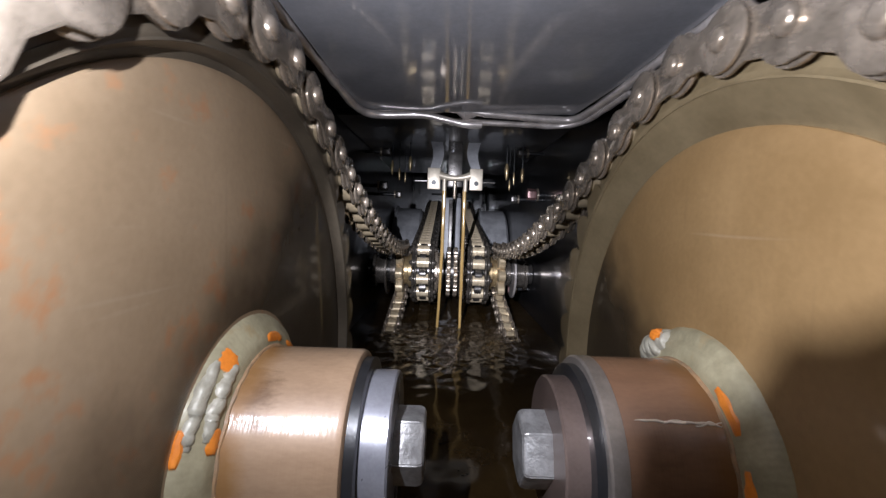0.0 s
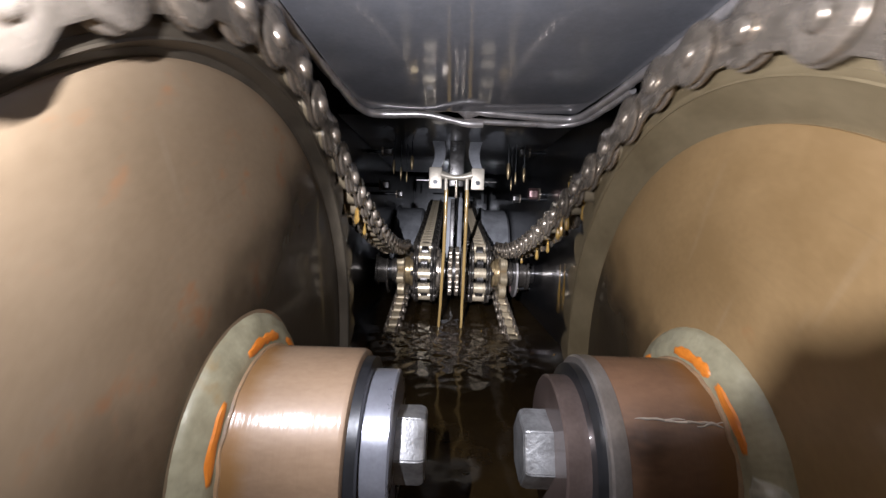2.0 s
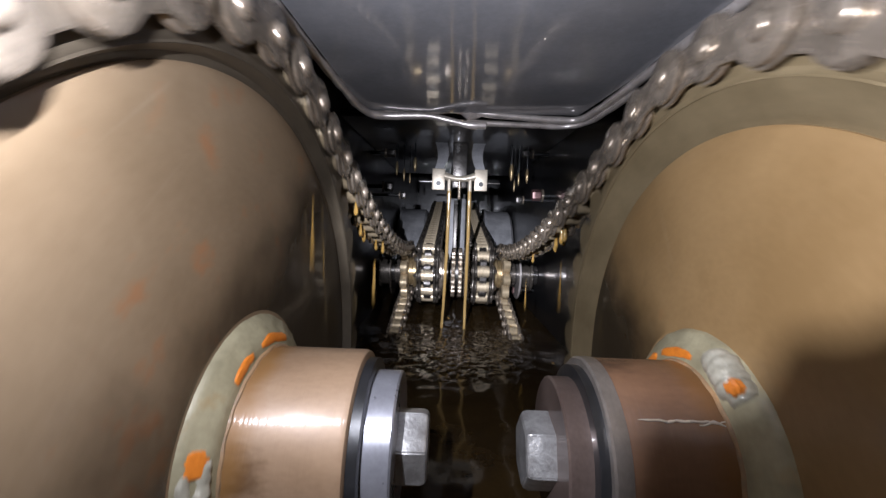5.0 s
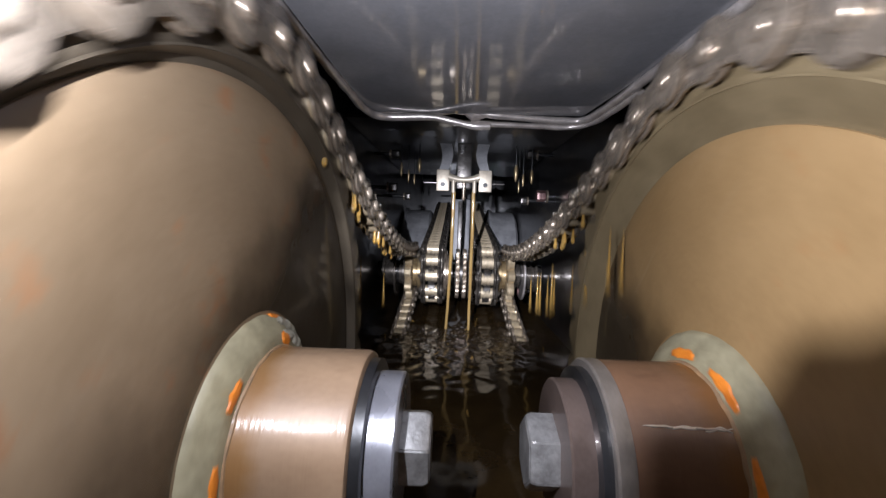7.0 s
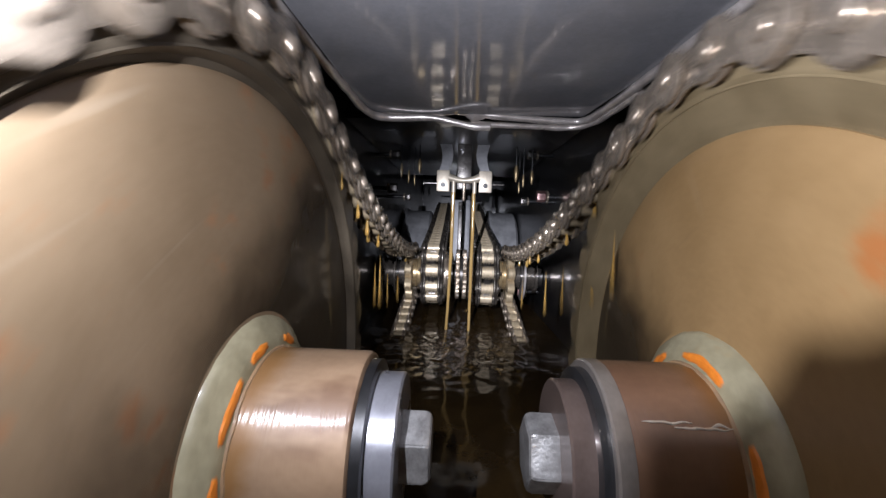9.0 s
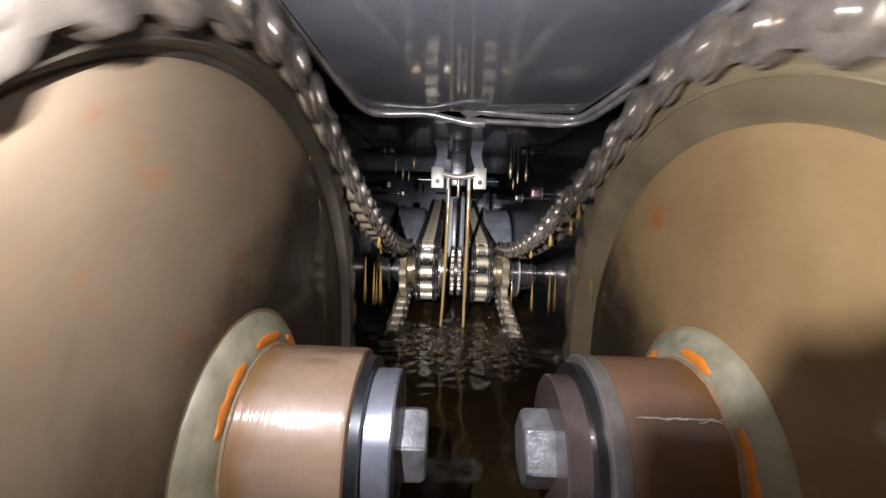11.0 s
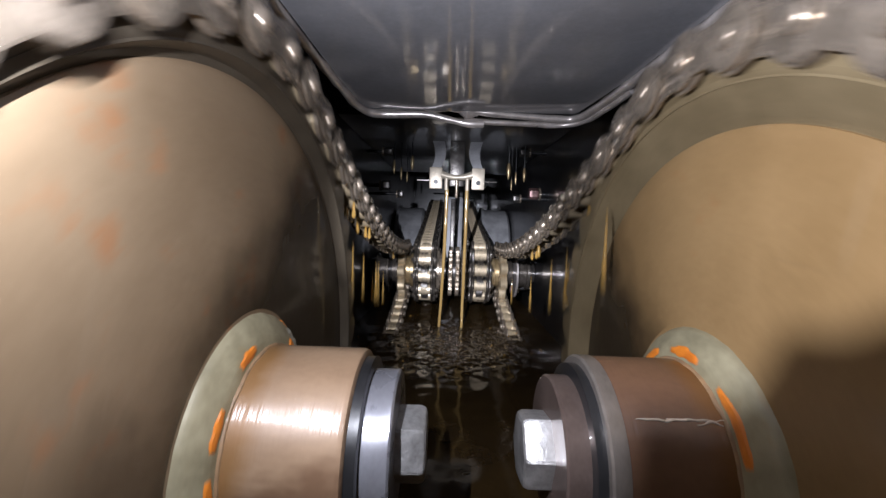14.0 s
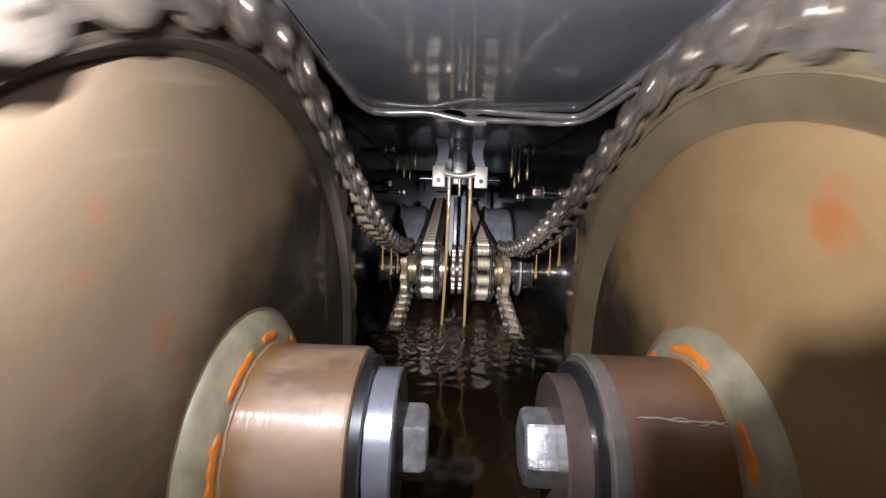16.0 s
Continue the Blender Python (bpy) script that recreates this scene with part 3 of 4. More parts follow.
# ---- chains ----
def link_outline(height, waist):
    out, k = [], 13
    for end, sign in ((PITCH, 1), (0.0, -1)):
        for i in range(k + 1):
            a = radians(-108 + 216 * i / k) + (0 if sign > 0 else math.pi)
            out.append((end + height * math.cos(a), height * math.sin(a)))
        mid = PITCH / 2
        out.append((mid + sign * 0.0040, sign * waist))
        out.append((mid - sign * 0.0040, sign * waist))
    return out


def link_meshes(M_LINK, M_ROLL, wide):
    def plate(x, t, h, waist):
        c = t * 0.28
        return slab(link_outline(h, waist), [(x - t / 2, c), (x - t / 2 + c, 0), (x + t / 2 - c, 0), (x + t / 2, c)])

    def keep(name, bm, mat):
        bmesh.ops.scale(bm, vec=(wide, 1, 1), verts=bm.verts[:])
        bmesh.ops.recalc_face_normals(bm, faces=bm.faces[:])
        me = bpy.data.meshes.new(name)
        bm.to_mesh(me)
        bm.free()
        me.materials.append(mat)
        for p in me.polygons:
            p.use_smooth = True
        me.set_sharp_from_angle(angle=radians(40))
        return me
    outer = keep("outer_link", plate(-0.0130, 0.0030, 0.0100, 0.0064), M_LINK), keep("plate", plate(0.0130, 0.0030, 0.0100, 0.0064), M_LINK)
    inner = keep("inner_link", plate(-0.0096, 0.0030, 0.0108, 0.0070), M_LINK), keep("plate", plate(0.0096, 0.0030, 0.0108, 0.0070), M_LINK)
    r = 0.0041
    pin = keep("pin", lathe([(-0.0184, 0), (-0.0182, r * 0.45), (-0.0174, r * 0.82), (-0.0158, r), (0.0158, r), (0.0174, r * 0.82), (0.0182, r * 0.45), (0.0184, 0)], 14), M_LINK)
    q = 0.0079
    roller = keep("roller", lathe([(-0.0077, 0.0042), (-0.0077, q), (0.0077, q), (0.0077, 0.0042)], 20), M_ROLL)
    return outer, inner, pin, roller


def build_chain(x, loop, label, group, links_of):
    chain = empty("roller_chain", pose(x, 0, 0), label, "chain", group)
    count = 2 * round(float(loop[1][-1]) / PITCH / 2)
    links = []
    outer, inner, pin, roller = links_of
    for k in range(count):
        near, far = outer if k % 2 == 0 else inner
        link = piece("outer_link" if k % 2 == 0 else "inner_link", near, parent=chain)
        piece("plate", far, parent=link)
        for y in (0.0, PITCH):
            piece("pin" if k % 2 == 0 else "roller", pin if k % 2 == 0 else roller, parent=link, m=pose(0, y, 0))
        links.append(link)
    return chain, links, float(loop[1][-1]) / count


def chain_rows(loop, pitch, k, side, step):
    rows = []
    for i in range(round(16 / step) + 1):
        t = i * step
        s = k * pitch + NEAR_R[side] * turned(side, t)
        y0, z0 = on_loop(loop, s)
        y1, z1 = on_loop(loop, s - pitch)
        rows.append((t, pose(0, y0, z0, math.degrees(math.atan2(z1 - z0, y1 - y0)))))
    return rows


# ---- the drive shaft with its small sprockets ----
def build_drive(side):
    s = side
    d = empty("drive_shaft", pose(0, DRIVE_Y, AXLE), "steel drive shaft with two small sprockets, wet with oil", "drive shaft", "drive shafts")
    part("shaft", lathe([(s * 0.008, 0.0), (s * 0.008, 0.017), (s * 0.132, 0.017), (s * 0.132, 0.0)], 40), M_DARKSTEEL, d)
    for x, name in ((REAR_X, "rear_sprocket"), (CHAIN_X, "front_sprocket")):
        part(name, slab(toothed(SMALL_N, SMALL_R, 12), [(s * x - 0.0060, 0.002), (s * x - 0.0048, 0), (s * x + 0.0048, 0), (s * x + 0.0060, 0.002)]), M_ROLLER if x == CHAIN_X else M_DARKSTEEL, d)
    part("hub", lathe([(s * 0.0605, 0.017), (s * 0.0605, 0.026), (s * 0.062, 0.0275), (s * 0.0665, 0.0275), (s * 0.068, 0.023), (s * 0.0735, 0.023), (s * 0.0735, 0.017)], 40), M_BRASS, d, "oily brass-coloured hub")
    part("inner_collar", lathe([(s * 0.0255, 0.017), (s * 0.0255, 0.036), (s * 0.0240, 0.038), (s * 0.0205, 0.038), (s * 0.0190, 0.030), (s * 0.0170, 0.030), (s * 0.0165, 0.041), (s * 0.0140, 0.042), (s * 0.0130, 0.017)], 48), M_CHAIN, d, "ribbed steel collar")
    part("spacer", lathe([(s * 0.0868, 0.017), (s * 0.0868, 0.0245), (s * 0.0905, 0.0245), (s * 0.0915, 0.0205), (s * 0.0960, 0.0205), (s * 0.0960, 0.017)], 40), M_DARKLINK, d, "dark oily spacer ring")
    part("disc_collar", lathe([(s * 0.0995, 0.017), (s * 0.0995, 0.0385), (s * 0.1003, 0.0395), (s * 0.1022, 0.0395), (s * 0.1030, 0.0385), (s * 0.1030, 0.017)], 48), M_RODS if s > 0 else M_DARKLINK, d, "thin steel disc collar")
    part("outer_collar", lathe([(s * 0.1032, 0.017), (s * 0.1032, 0.0225), (s * 0.1180, 0.0225), (s * 0.1190, 0.027), (s * 0.1230, 0.027), (s * 0.1230, 0.017)], 40), M_DARKLINK, d, "dark steel flanged collar")
    return d


def build_gear():
    g = empty("centre_gear", pose(0.0025, DRIVE_Y, AXLE), "narrow toothed steel gear between the drive shafts", "gear")
    for x in (-0.0055, 0.0055):
        part("gear_ring", slab(toothed(22, 0.038, 8, 0.0025, 0.0025), [(x - 0.0032, 0.001), (x - 0.0022, 0), (x + 0.0022, 0), (x + 0.0032, 0.001)]), M_CHAIN, g)
    part("bore", lathe([(-0.0095, 0), (-0.0095, 0.03), (0.0095, 0.03), (0.0095, 0)], 32), M_DARKSTEEL, g)
    return g


def build_rear_wheel(side):
    s = side
    w = empty("rear_sprocket_wheel", pose(0, REAR_Y, AXLE), "dark oily sprocket wheel at the case's far end", "sprocket", "rear sprocket wheels")
    part("teeth", slab(toothed(BIG_N, BIG_R, 6), [(s * REAR_X - 0.005, 0), (s * REAR_X + 0.005, 0)]), M_DARKSTEEL, w)
    part("shaft", lathe([(s * 0.015, 0.0), (s * 0.015, 0.03), (s * 0.132, 0.03), (s * 0.132, 0)], 32), M_DARKSTEEL, w)
    return w


LOOPS = {s: chain_loop(0.0, NEAR_AXLE, NEAR_R[s], DRIVE_Y, AXLE, SMALL_R, 0.027) for s in (-1, 1)}
REAR_LOOP = chain_loop(DRIVE_Y, AXLE, SMALL_R, REAR_Y, AXLE, BIG_R, 0.004)
LINKS = link_meshes(M_CHAIN, M_ROLLER, 0.68)
REAR_LINKS = link_meshes(M_DARKLINK, M_GOLDROLL, 1.18)
build_case()
WHEELS = {s: build_wheel(s) for s in (-1, 1)}
CHAINS = {s: build_chain(s * CHAIN_X, LOOPS[s], "oily steel roller chain over a large tan wheel", "near chains", LINKS) for s in (-1, 1)}
REAR_CHAINS = {s: build_chain(s * REAR_X, REAR_LOOP, "oily steel roller chain to the far wheel", "rear chains", REAR_LINKS) for s in (-1, 1)}
DRIVES = {s: build_drive(s) for s in (-1, 1)}
GEAR = build_gear()
REARS = {s: build_rear_wheel(s) for s in (-1, 1)}


# ---- the torch that lights the case, hung above the near chain, with an unseen flap added to block light ----
def build_torch():
    t = empty("inspection_torch", pose(0, 0, 0), "small black inspection torch with an added flap that shades one side", "torch")
    up = (TORCH - TORCH_AIM).normalized()
    pts = [TORCH + up * d for d in (0.003, 0.0035, 0.010, 0.0105, 0.070, 0.072)]
    part("body", tube(pts, 0.007, 20, 0.0, [0.003, 0.0048, 0.0052, 0.0056, 0.0056, 0.005]), M_SEAL, t)
    part("cord", tube(smooth_path([TORCH + up * 0.071, TORCH + up * 0.10, TORCH + Vector((-0.050, -0.16, 0.16))]), 0.002, 8), M_SEAL, t)
    # unseen flap, added and cut so its shadow darkens the right wheel and shaft
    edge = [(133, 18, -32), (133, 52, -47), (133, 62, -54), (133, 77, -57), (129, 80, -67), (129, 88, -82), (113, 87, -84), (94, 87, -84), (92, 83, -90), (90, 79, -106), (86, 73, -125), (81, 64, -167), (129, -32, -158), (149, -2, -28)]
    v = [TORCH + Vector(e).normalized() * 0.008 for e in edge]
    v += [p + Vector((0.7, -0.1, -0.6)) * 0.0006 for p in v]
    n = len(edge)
    part("shadow_flap", bm_of(v, [tuple(range(n)), tuple(range(n, 2 * n))] + [(i, (i + 1) % n, n + (i + 1) % n, n + i) for i in range(n)]), M_SEAL, t, smooth=False)


# ---- mounting plate, bracket, studs and bolts beyond the cover plate ----
PLATE_Z = 0.362
BR_Y = 0.412


def hex_prism(x0, x1, r):
    return lathe([(x0, 0), (x0, r * 0.9), (x0 + (x1 - x0) * 0.12, r), (x1 - (x1 - x0) * 0.12, r), (x1, r * 0.9), (x1, 0)], 6)


def build_bracket():
    structure("mounting_plate", boxed(-0.132, 0.132, 0.300, 0.80, PLATE_Z, PLATE_Z + 0.008, 0.001), M_CASE, "dark oily mounting plate over the drive shaft")
    b = empty("forked_bracket", pose(0.001, BR_Y, 0), "pale metal forked bracket hanging over the drive shaft", "bracket")
    for s, mat in ((-1, M_BRACKET), (1, M_BRACKET)):
        x = s * 0.0285
        fl = boxed(x - 0.0088, x + 0.0088, -0.003, 0.003, 0.2945, 0.3235, 0.0016)
        ear = part("ear", fl, mat, b)
        part("bolt_hole", lathe([(0, 0), (0, 0.0030), (0.0012, 0.0032), (0.0012, 0)], 20), M_SEAL, ear, "dark round hole", m=pose(x, -0.0027, 0.3035, 0, 0, -90))
        # curved arm from the ear up to the mounting plate
        arm = []
        for i in range(13):
            u = i / 12
            cx = x - s * 0.004 * math.sin(u * math.pi) - s * 0.002 * u
            arm.append((cx, 0.004 + 0.016 * u, 0.3225 + (PLATE_Z - 0.3225) * u, 0.0062 + 0.0022 * u))
        verts, faces = [], []
        for cx, y, z, w in arm:
            verts += [(cx - w, y - 0.0015, z), (cx + w, y - 0.0015, z), (cx + w, y + 0.0015, z), (cx - w, y + 0.0015, z)]
        for i in range(12):
            for k in range(4):
                faces.append((i * 4 + k, i * 4 + (k + 1) % 4, i * 4 + 4 + (k + 1) % 4, i * 4 + 4 + k))
        faces += [(0, 1, 2, 3), (48, 49, 50, 51)]
        part("arm", bm_of(verts, faces), M_GREY, b, "dark grey curved arm")
        part("cross_pin", tube([(x + s * 0.008, 0.004, 0.306), (x + s * 0.026, 0.004, 0.306)], 0.0011, 8), M_DARKSTEEL, b)
    saddle = []
    for i in range(17):
        u = -1 + 2 * i / 16
        saddle.append((u * 0.0205, 0.001, 0.3105 + 0.0035 * u * u))
    part("saddle", tube(saddle, 0.0042, 14, 0.0, [0.0058 - 0.0020 * math.cos(math.pi * (i / 8 - 1) / 2) for i in range(17)]), M_BRACKET, b, "waisted crossbar")
    part("stud", tube([(0.0, 0.003, 0.312), (0.0, 0.003, 0.285), (0.0, 0.003, 0.283)], 0.0022, 10, 0.0, [0.0022, 0.0022, 0.0015]), M_CHAIN, b)
    part("back_web", boxed(-0.010, 0.010, 0.014, 0.020, 0.300, PLATE_Z, 0.001), M_DARKSTEEL, b, "dark plate behind the fork")
    for s in (-1, 1):
        part("nozzle", tube([(s * 0.0142, 0.0, 0.309), (s * 0.0142, 0.0, 0.293)], 0.0028, 10), M_BRACKET, b)


def build_studs():
    first = None
    for x, y, z, r, n in ((-0.0895, 0.45, 0.337, 0.0022, 0.020), (-0.0790, 0.45, 0.327, 0.0018, 0.018), (-0.0715, 0.46, 0.322, 0.0014, 0.015), (-0.0625, 0.44, 0.342, 0.0028, 0.020),
                       (0.0745, 0.44, 0.336, 0.0032, 0.023), (0.0865, 0.45, 0.325, 0.0016, 0.018), (0.0835, 0.47, 0.316, 0.0015, 0.016), (0.0985, 0.45, 0.331, 0.0026, 0.020)):
        s = empty("hanging_stud", pose(x, y, 0), "small brass stud hanging under the mounting plate", "stud", "hanging studs")
        part("shank", tube([(0, 0, PLATE_Z), (0, 0, z)], r * 0.28, 8), M_SEAL, s)
        part("tip", tube([(0, 0, z), (0, 0, z - n * 0.3), (0, 0, z - n * 0.5), (0, 0, z - n * 0.8), (0, 0, z - n)], r, 10, 0.0, [r * 0.5, r, r * 1.0, r * 0.75, r * 0.3]), M_BRASS, s, "oily brass tip")
    for x, y, z, r, w, mat in ((-0.1010, 0.452, 0.3005, 0.0072, 0.012, M_DARKSTEEL), (-0.0795, 0.452, 0.2885, 0.0052, 0.008, M_DARKSTEEL),
                               (0.0885, 0.452, 0.2870, 0.0056, 0.009, M_DARKSTEEL), (0.1130, 0.452, 0.2940, 0.0088, 0.013, M_NUT), (0.1010, 0.47, 0.356, 0.006, 0.012, M_DARKSTEEL),
                               (-0.1010, 0.47, 0.352, 0.006, 0.012, M_DARKSTEEL), (0.1040, 0.540, 0.142, 0.0085, 0.012, M_NUT)):
        s = 1 if x > 0 else -1
        b = empty("side_bolt", pose(0, y, z), "dark oily hex bolt through the side wall", "bolt", "side bolts")
        part("head", hex_prism(x - w / 2, x + w / 2, r), mat, b)
        part("washer", lathe([(x + s * w * 0.55, 0), (x + s * w * 0.55, r * 1.1), (x + s * w * 0.75, r * 1.1), (x + s * w * 0.75, 0)], 20), M_CHAIN, b)
        part("shank", tube([(x, 0, 0), (s * 0.134, 0, 0)], r * 0.4, 10), M_SEAL, b)


def build_housings():
    for s in (-1, 1):
        h = empty("motor_housing", pose(s * 0.098, 0.86, 0.17), "grey cast motor housing behind the drive shaft", "housing", "motor housings")
        prof = [(-0.033, 0), (-0.033, 0.105), (-0.030, 0.112), (0.028, 0.112), (0.033, 0.106), (0.033, 0)]
        part("drum", lathe([(x, r) for x, r in prof], 72), M_GREY, h)
        part("rib", lathe([(-0.030, 0.111), (-0.030, 0.117), (-0.024, 0.117), (-0.024, 0.111)], 72), M_GREY, h)
        part("foot", boxed(-0.02, 0.02, -0.05, 0.05, -0.17, -0.09, 0.002), M_GREY, h)
    c = empty("centre_housing", pose(0.002, 0.74, 0), "pale grey gearbox casting between the chains", "housing")
    part("casting", boxed(-0.021, 0.021, 0, 0.10, 0.0, 0.305, 0.006), M_GREY, c)
    part("flange", boxed(-0.006, 0.006, -0.004, 0.001, 0.02, 0.30, 0.001), M_DARKSTEEL, c)


# ---- oil: ripples, streams and drops ----
def build_ripples():
    patches = []
    for cx, cy, w, d, seed in ((0.0, 0.30, 0.105, 0.10, 1.0), (-0.045, 0.36, 0.055, 0.075, 5.0), (0.05, 0.365, 0.055, 0.075, 9.0), (0.0, 0.40, 0.07, 0.06, 13.0)):
        nx, ny = 120, 110
        verts, faces = [], []
        for j in range(ny + 1):
            for i in range(nx + 1):
                u, v = -1 + 2 * i / nx, -1 + 2 * j / ny
                x, y = u * w, v * d
                q = Vector((x * 85 + seed, y * 60, seed))
                fade = max(0.0, 1 - (u * u + v * v)) ** 0.6
                h = 0.62 * noise.noise(q) + 0.34 * noise.noise(q * 2.1) + 0.16 * noise.noise(q * 4.3)
                verts.append((x, y, -0.0030 + fade * (0.0032 + 0.0028 * h)))
        for j in range(ny):
            for i in range(nx):
                a = j * (nx + 1) + i
                faces.append((a, a + 1, a + nx + 2, a + nx + 1))
        patches.append(tagged(part("oil_ripple", bm_of(verts, faces), M_OIL, m=pose(cx, cy, OIL)), "churned ripples of dark oil under the drive shaft", "ripple", "oil ripples"))
    return patches


def build_sheets():
    """A thin dark sheet over the far lower part of each near wheel's inner face."""
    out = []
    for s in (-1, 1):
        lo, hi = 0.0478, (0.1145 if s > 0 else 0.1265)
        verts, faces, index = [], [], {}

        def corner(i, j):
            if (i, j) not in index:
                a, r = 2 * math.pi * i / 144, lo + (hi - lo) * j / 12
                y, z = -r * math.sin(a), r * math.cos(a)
                deep = max(0.0, min(1.0, (0.53 * y - 0.85 * z + SHEET_EDGE[s]) / 0.05)) * math.sin(math.pi * j / 12)
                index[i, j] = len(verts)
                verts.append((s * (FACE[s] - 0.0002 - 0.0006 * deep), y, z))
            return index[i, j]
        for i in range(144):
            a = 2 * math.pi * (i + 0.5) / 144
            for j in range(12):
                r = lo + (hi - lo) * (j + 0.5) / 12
                if -0.53 * r * math.sin(a) - 0.85 * r * math.cos(a) + SHEET_EDGE[s] > -0.012:
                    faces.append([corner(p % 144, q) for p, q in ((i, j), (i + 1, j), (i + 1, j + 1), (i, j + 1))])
        out.append(tagged(part("wheel_face_sheet", bm_of(verts, faces), M_SHEET[s], m=pose(0, 0, NEAR_AXLE)), "thin dark wavy-edged sheet over the wheel's face", "oil film", "oil films"))
    return out


def build_glint_beads():
    """Wavy beads of oil standing on the turning shaft, coloured near white to paint its glints."""
    out = []
    for seed, start, count in ((1.0, 0.0505, 34), (4.0, 0.0600, 40), (7.0, 0.0690, 18)):
        pts, rad = [], []
        for i in range(count + 1):
            x = start + 0.00045 * i
            a = radians(44.5 + seed * 0.35 + 2.2 * noise.noise(Vector((x * 210, seed, 0))))
            pts.append((x, -0.0342 * math.sin(a), 0.0342 * math.cos(a)))
            rad.append(0.00046 * math.sin(math.pi * (0.04 + 0.92 * i / count)) ** 0.6 * (1 + 0.7 * noise.noise(Vector((x * 400, seed, 5)))))
        out.append((pts, rad))
    beads = []
    for pts, rad in out:
        beads.append(tagged(part("oil_bead_glint", tube(pts, 0.0004, 8, 0.0, rad), M_GLINT, m=pose(0, 0, NEAR_AXLE)), "wavy bead of oil on the turning metal, coloured near white as a glint", "oil bead", "oil beads"))
    return beads


def build_streams():
    out = []
    for x0, x1, seed in ((-0.0128, -0.0180, 2.0), (0.0152, 0.0135, 6.0)):
        pts, rad = [], []
        for i in range(41):
            u = i / 40
            z = 0.294 + (OIL - 0.012 - 0.294) * u
            pts.append((x0 + (x1 - x0) * u * u + 0.0005 * noise.noise(Vector((seed, z * 40, 0))), BR_Y + 0.002 * u, z))
            rad.append(0.0026 - 0.0007 * u + 0.0004 * noise.noise(Vector((z * 60, seed, 2))))
        pts = [(a, b - BR_Y, c - OIL) for a, b, c in pts]
        out.append(tagged(part("oil_stream", tube(pts, 0.0018, 10, 0.0, rad), M_STREAM, m=pose(0, BR_Y, OIL)), "thin golden stream of oil pouring from the bracket", "oil stream", "oil streams"))
    return out


def build_drops():
    rng = random.Random(7)
    mesh = large = None
    out = []
    for k in range(260):
        s = rng.choice((-1, 1))
        if mesh is None:
            n = 0.0125
            bm = tube([(0, 0, n * u) for u in (-0.40, -0.38, -0.32, -0.18, 0.02, 0.5, 1.6, 1.65)], 0.0017, 8, 0.0, [0.0002, 0.0008, 0.0015, 0.0017, 0.0012, 0.0007, 0.0005, 0.0001])
            ob = part("oil_drop", bm, M_DROP)
            mesh = ob.data
            bm = tube([(0, 0, n * u) for u in (-0.5, -0.48, -0.40, -0.2, 0.1, 0.6, 2.2, 2.25)], 0.0024, 8, 0.0, [0.0003, 0.0010, 0.0017, 0.0019, 0.0014, 0.0010, 0.0007, 0.0002])
            large = bpy.data.meshes.new("oil_drop")
            bm.to_mesh(large)
            bm.free()
            large.materials.append(M_DROP)
            for p in large.polygons:
                p.use_smooth = True
        else:
            ob = piece("oil_drop", large if k % 3 == 0 else mesh)
        tagged(ob, "amber drop of oil falling from a chain", "oil drop", "falling oil drops")
        out.append((ob, s, rng.random()))
    return out


def drop_rows(side, luck, seed):
    """A drop rides on its chain, lets go on the upper run, falls into the bath and is picked up again below the wheel."""
    rng = random.Random(seed)
    loop = LOOPS[side]
    total = float(loop[1][-1])
    low = loop[2][0] + NEAR_R[side] * (math.pi + 2 * loop[2][1]) + 0.26      # where the lower run still lies in the bath
    x = side * CHAIN_X + rng.uniform(-0.005, 0.005)
    run = loop[2][0]
    t, s = 0.0, (low + luck * (total - low + run * 0.75)) % total
    leave = rng.triangular(0.15, 0.98, 0.8) * run
    rows = []

    def ride_to_leave(s):
        return (leave - s) % total
    while t < 16.0:
        togo = ride_to_leave(s)
        begin = NEAR_R[side] * turned(side, t)
        while t < 16.0 and NEAR_R[side] * turned(side, t) - begin < togo:
            here = s + NEAR_R[side] * turned(side, t) - begin
            y, z = on_loop(loop, here)
            y2, z2 = on_loop(loop, here + 0.012)
            rows.append((t, pose(x, y, z, math.degrees(math.atan2(y - y2, z2 - z)))))
            t = round(t + 0.1, 4)
        if t >= 16.0:
            break
        y, z = on_loop(loop, leave)
        z -= 0.012
        t0 = t
        for i in range(8):
            dt = i / 30
            zz = z - 4.9 * dt * dt
            rows.append((round(t0 + dt, 4), pose(x, y - 0.04 * dt, zz)))
            t = t0 + dt
            if zz < OIL - 0.015:
                break
        yl, zl = on_loop(loop, low)
        rows.append((round(t + 0.2, 4), pose(x, (y + yl) / 2, 0.06, -45)))
        t = round(math.ceil((t + 0.45) * 10) / 10, 4)
        s = low
        leave = rng.triangular(0.15, 0.98, 0.8) * run
    rows = [r for r in rows if r[0] < 15.99]
    if not rows or rows[0][0] > 0:
        rows.insert(0, (0.0, rows[0][1]))
    rows.append((16.0, rows[-1][1]))
    return rows


def build_splashes():
    """Small drops thrown up where the chains churn the bath."""
    bm = bmesh.new()
    bmesh.ops.create_icosphere(bm, subdivisions=1, radius=0.0011)
    ob = part("splash_drop", bm, M_DROP)
    mesh = ob.data
    out = [ob] + [piece("splash_drop", mesh) for _ in range(44)]
    for o in out:
        tagged(o, "tiny amber drop splashing off the oil bath", "oil drop", "splashing oil drops")
    return out


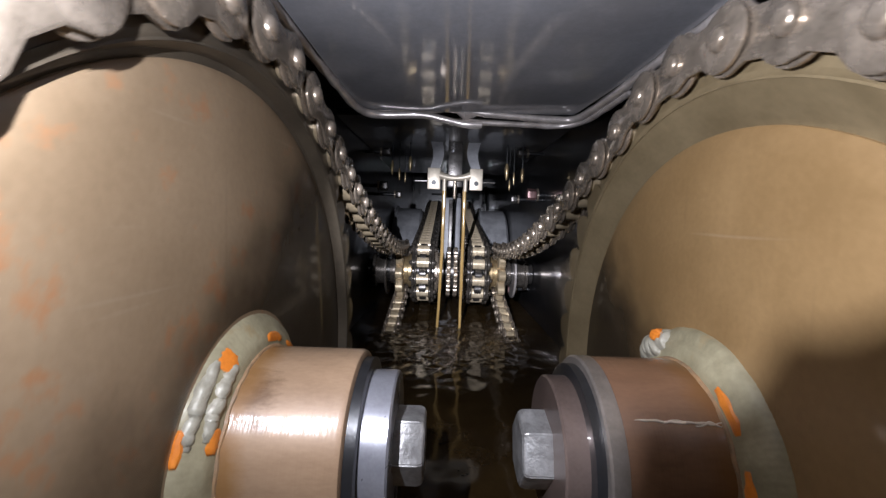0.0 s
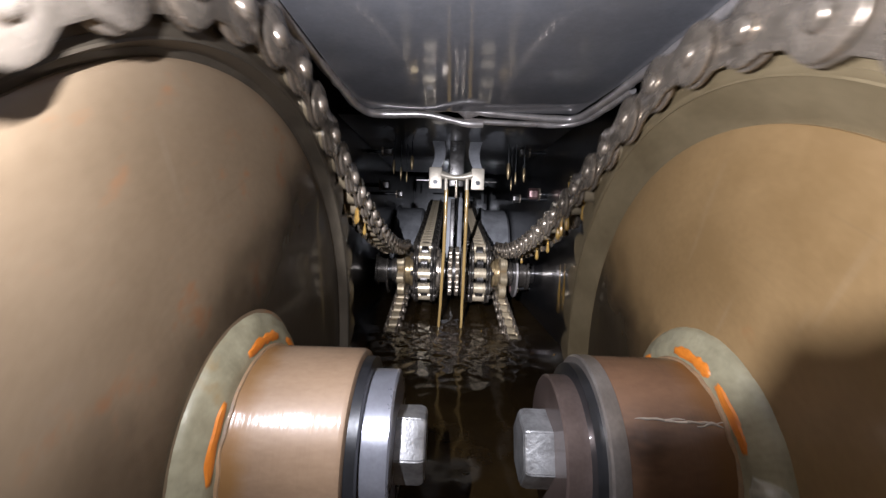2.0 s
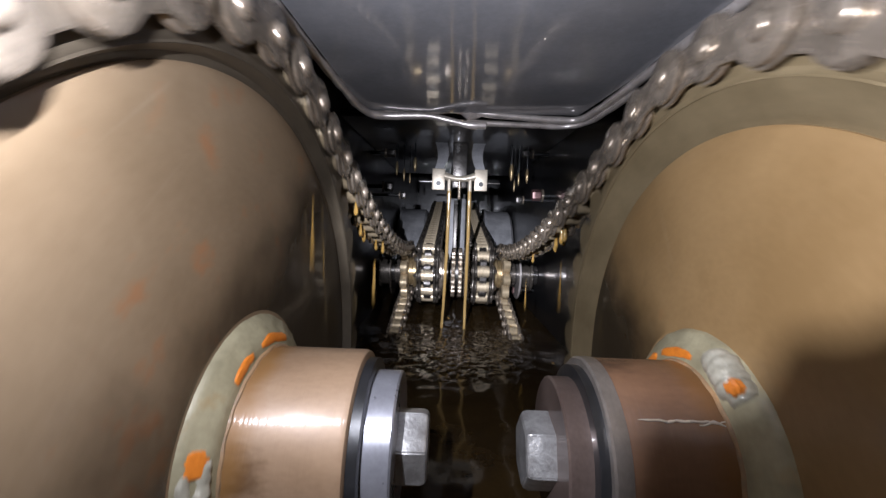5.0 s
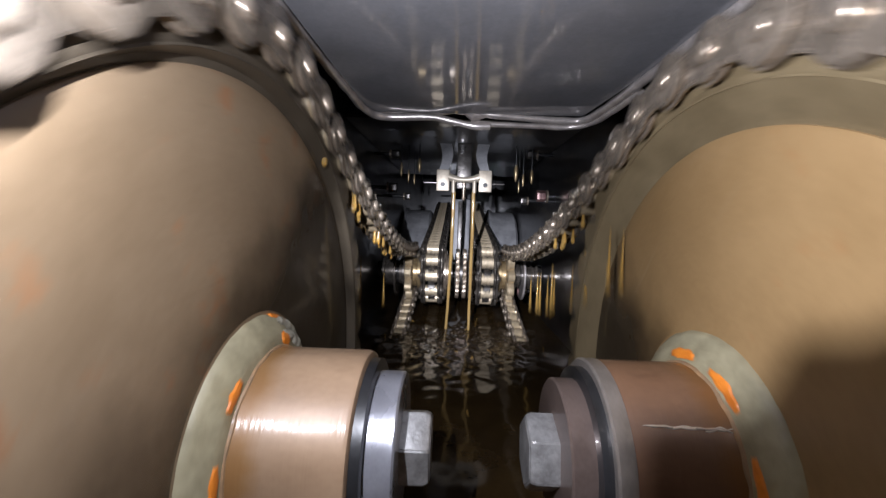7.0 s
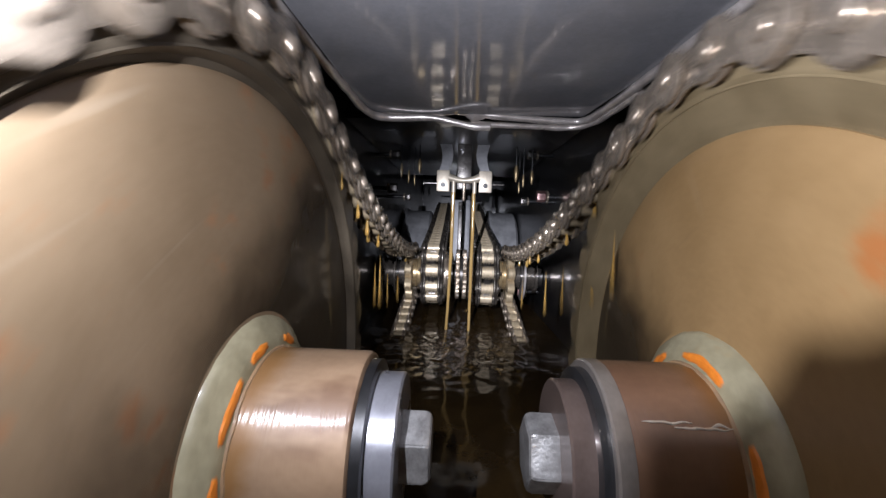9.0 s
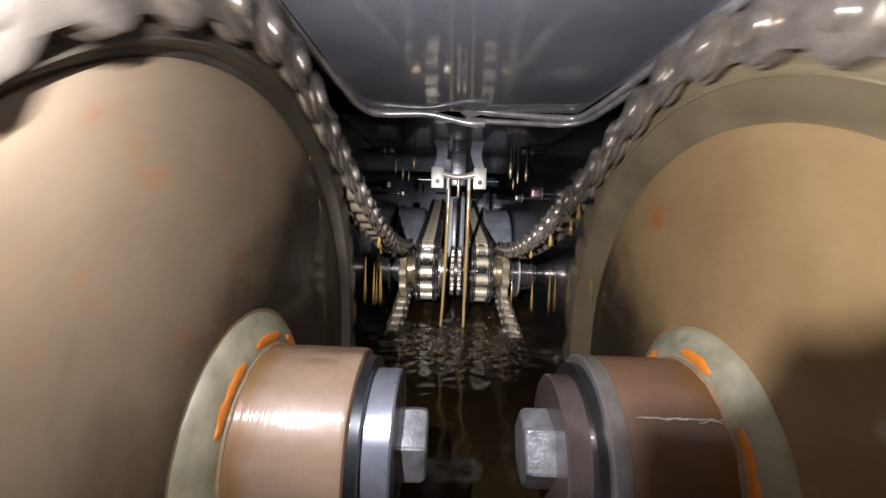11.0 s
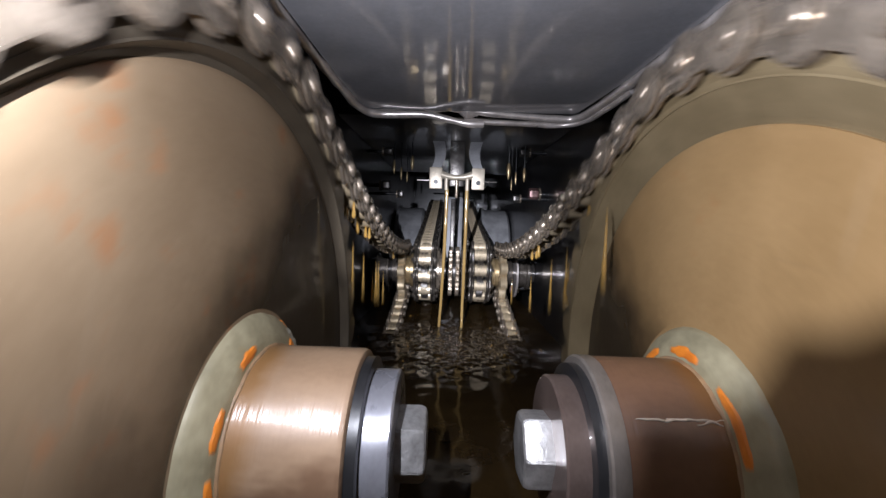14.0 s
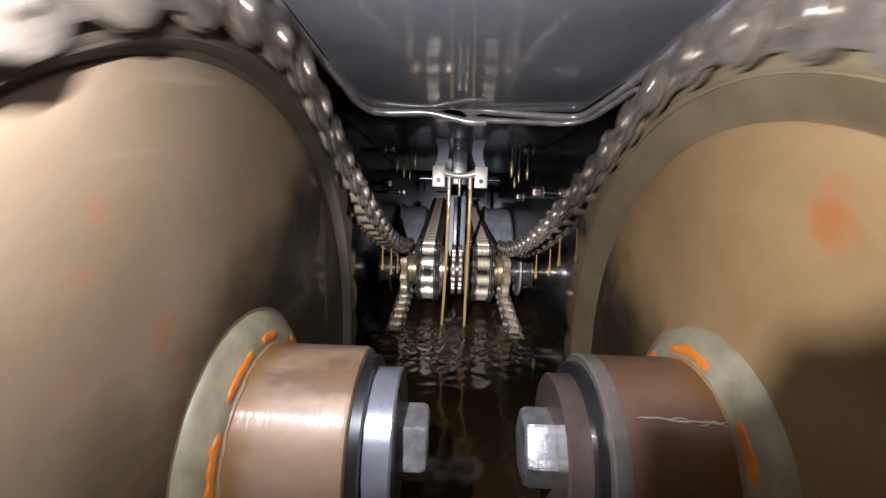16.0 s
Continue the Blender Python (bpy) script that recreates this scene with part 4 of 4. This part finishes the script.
def splash_rows(seed):
    rng = random.Random(seed)
    t = rng.uniform(0.5, 7.0) if rng.random() < 0.7 else 0.0
    x, y = rng.uniform(-0.10, 0.10), rng.uniform(0.16, 0.44)
    rows = [(0.0, pose(x, y, OIL - 0.008))]
    while t < 15.5:
        vx, vy, vz = rng.uniform(-0.25, 0.25), rng.uniform(-0.5, 0.1), rng.uniform(0.35, 0.85)
        span = 2 * vz / 9.8
        if t > 0:
            rows.append((t, pose(x, y, OIL - 0.008)))
        for i in range(1, 7):
            d = span * i / 6
            rows.append((t + d, pose(x + vx * d, y + vy * d, OIL - 0.008 * (i == 6) + vz * d - 4.9 * d * d)))
        t += span + rng.uniform(0.15, 0.5)
        x, y = rng.uniform(-0.10, 0.10), rng.uniform(0.16, 0.44)
    rows.append((16.0, rows[-1][1]))
    kept = []
    for r in rows:
        if not kept or frame(r[0]) > frame(kept[-1][0]):
            kept.append(r)
    return kept


M_NUT = material("reddish_oily_nut", (0.26, 0.15, 0.14), (0.14, 0.08, 0.075), 0.3, 0.5, 0.4, 90, 700, 0.3)
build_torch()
build_bracket()
build_studs()
build_housings()
RIPPLES = build_ripples()
STREAMS = build_streams()
GLINT_BEADS = build_glint_beads()
SHEETS = build_sheets()
DROPS = build_drops()
SPLASHES = build_splashes()


# ---- motion ----
def motions():
    for s in (-1, 1):
        walk(WHEELS[s], [(i / 10, pose(0, 0, NEAR_AXLE, math.degrees(turned(s, i / 10)))) for i in range(161)])
        walk(REARS[s], [(i / 10, pose(0, REAR_Y, AXLE, math.degrees(turned(s, i / 10) * NEAR_R[s] / BIG_R))) for i in range(161)])
        ratio = NEAR_R[s] / SMALL_R
        walk(DRIVES[s], [(i / 10, pose(0, DRIVE_Y, AXLE, math.degrees(turned(s, i / 10) * ratio))) for i in range(161)])
        _, links, pitch = CHAINS[s]
        for k, link in enumerate(links):
            walk(link, chain_rows(LOOPS[s], pitch, k, s, 1 / 15))
        _, links, pitch = REAR_CHAINS[s]
        for k, link in enumerate(links):
            walk(link, chain_rows(REAR_LOOP, pitch, k, s, 1 / 10))
    walk(GEAR, [(i / 10, pose(0.0025, DRIVE_Y, AXLE, math.degrees(turned(-1, i / 10) * 3.3))) for i in range(161)])
    for k, (drop, s, luck) in enumerate(DROPS):
        walk(drop, drop_rows(s, luck, 100 + k))
    for k, drop in enumerate(SPLASHES):
        walk(drop, splash_rows(500 + k))
    rng = random.Random(3)
    for patch in RIPPLES:
        p = patch.matrix_basis.translation.copy()
        walk(patch, [(i / 10, pose(p.x + rng.uniform(-0.006, 0.006), p.y + rng.uniform(-0.008, 0.008), p.z + rng.uniform(-0.0008, 0.0008), 0, 0, rng.uniform(-5, 5)))
                     for i in range(161)])
    for sheet in SHEETS:
        walk(sheet, [(i / 2, pose(0, 0, NEAR_AXLE, rng.uniform(-2.5, 2.5))) for i in range(33)])
    for bead in GLINT_BEADS:
        walk(bead, [(i / 5, pose(0, 0, NEAR_AXLE, rng.uniform(-1.6, 1.6))) for i in range(81)])
    for stream in STREAMS:
        p = stream.matrix_basis.translation.copy()
        walk(stream, [(i / 4, pose(p.x, p.y, p.z, rng.uniform(-0.3, 0.3), rng.uniform(-0.25, 0.25), 0)) for i in range(65)])


motions()
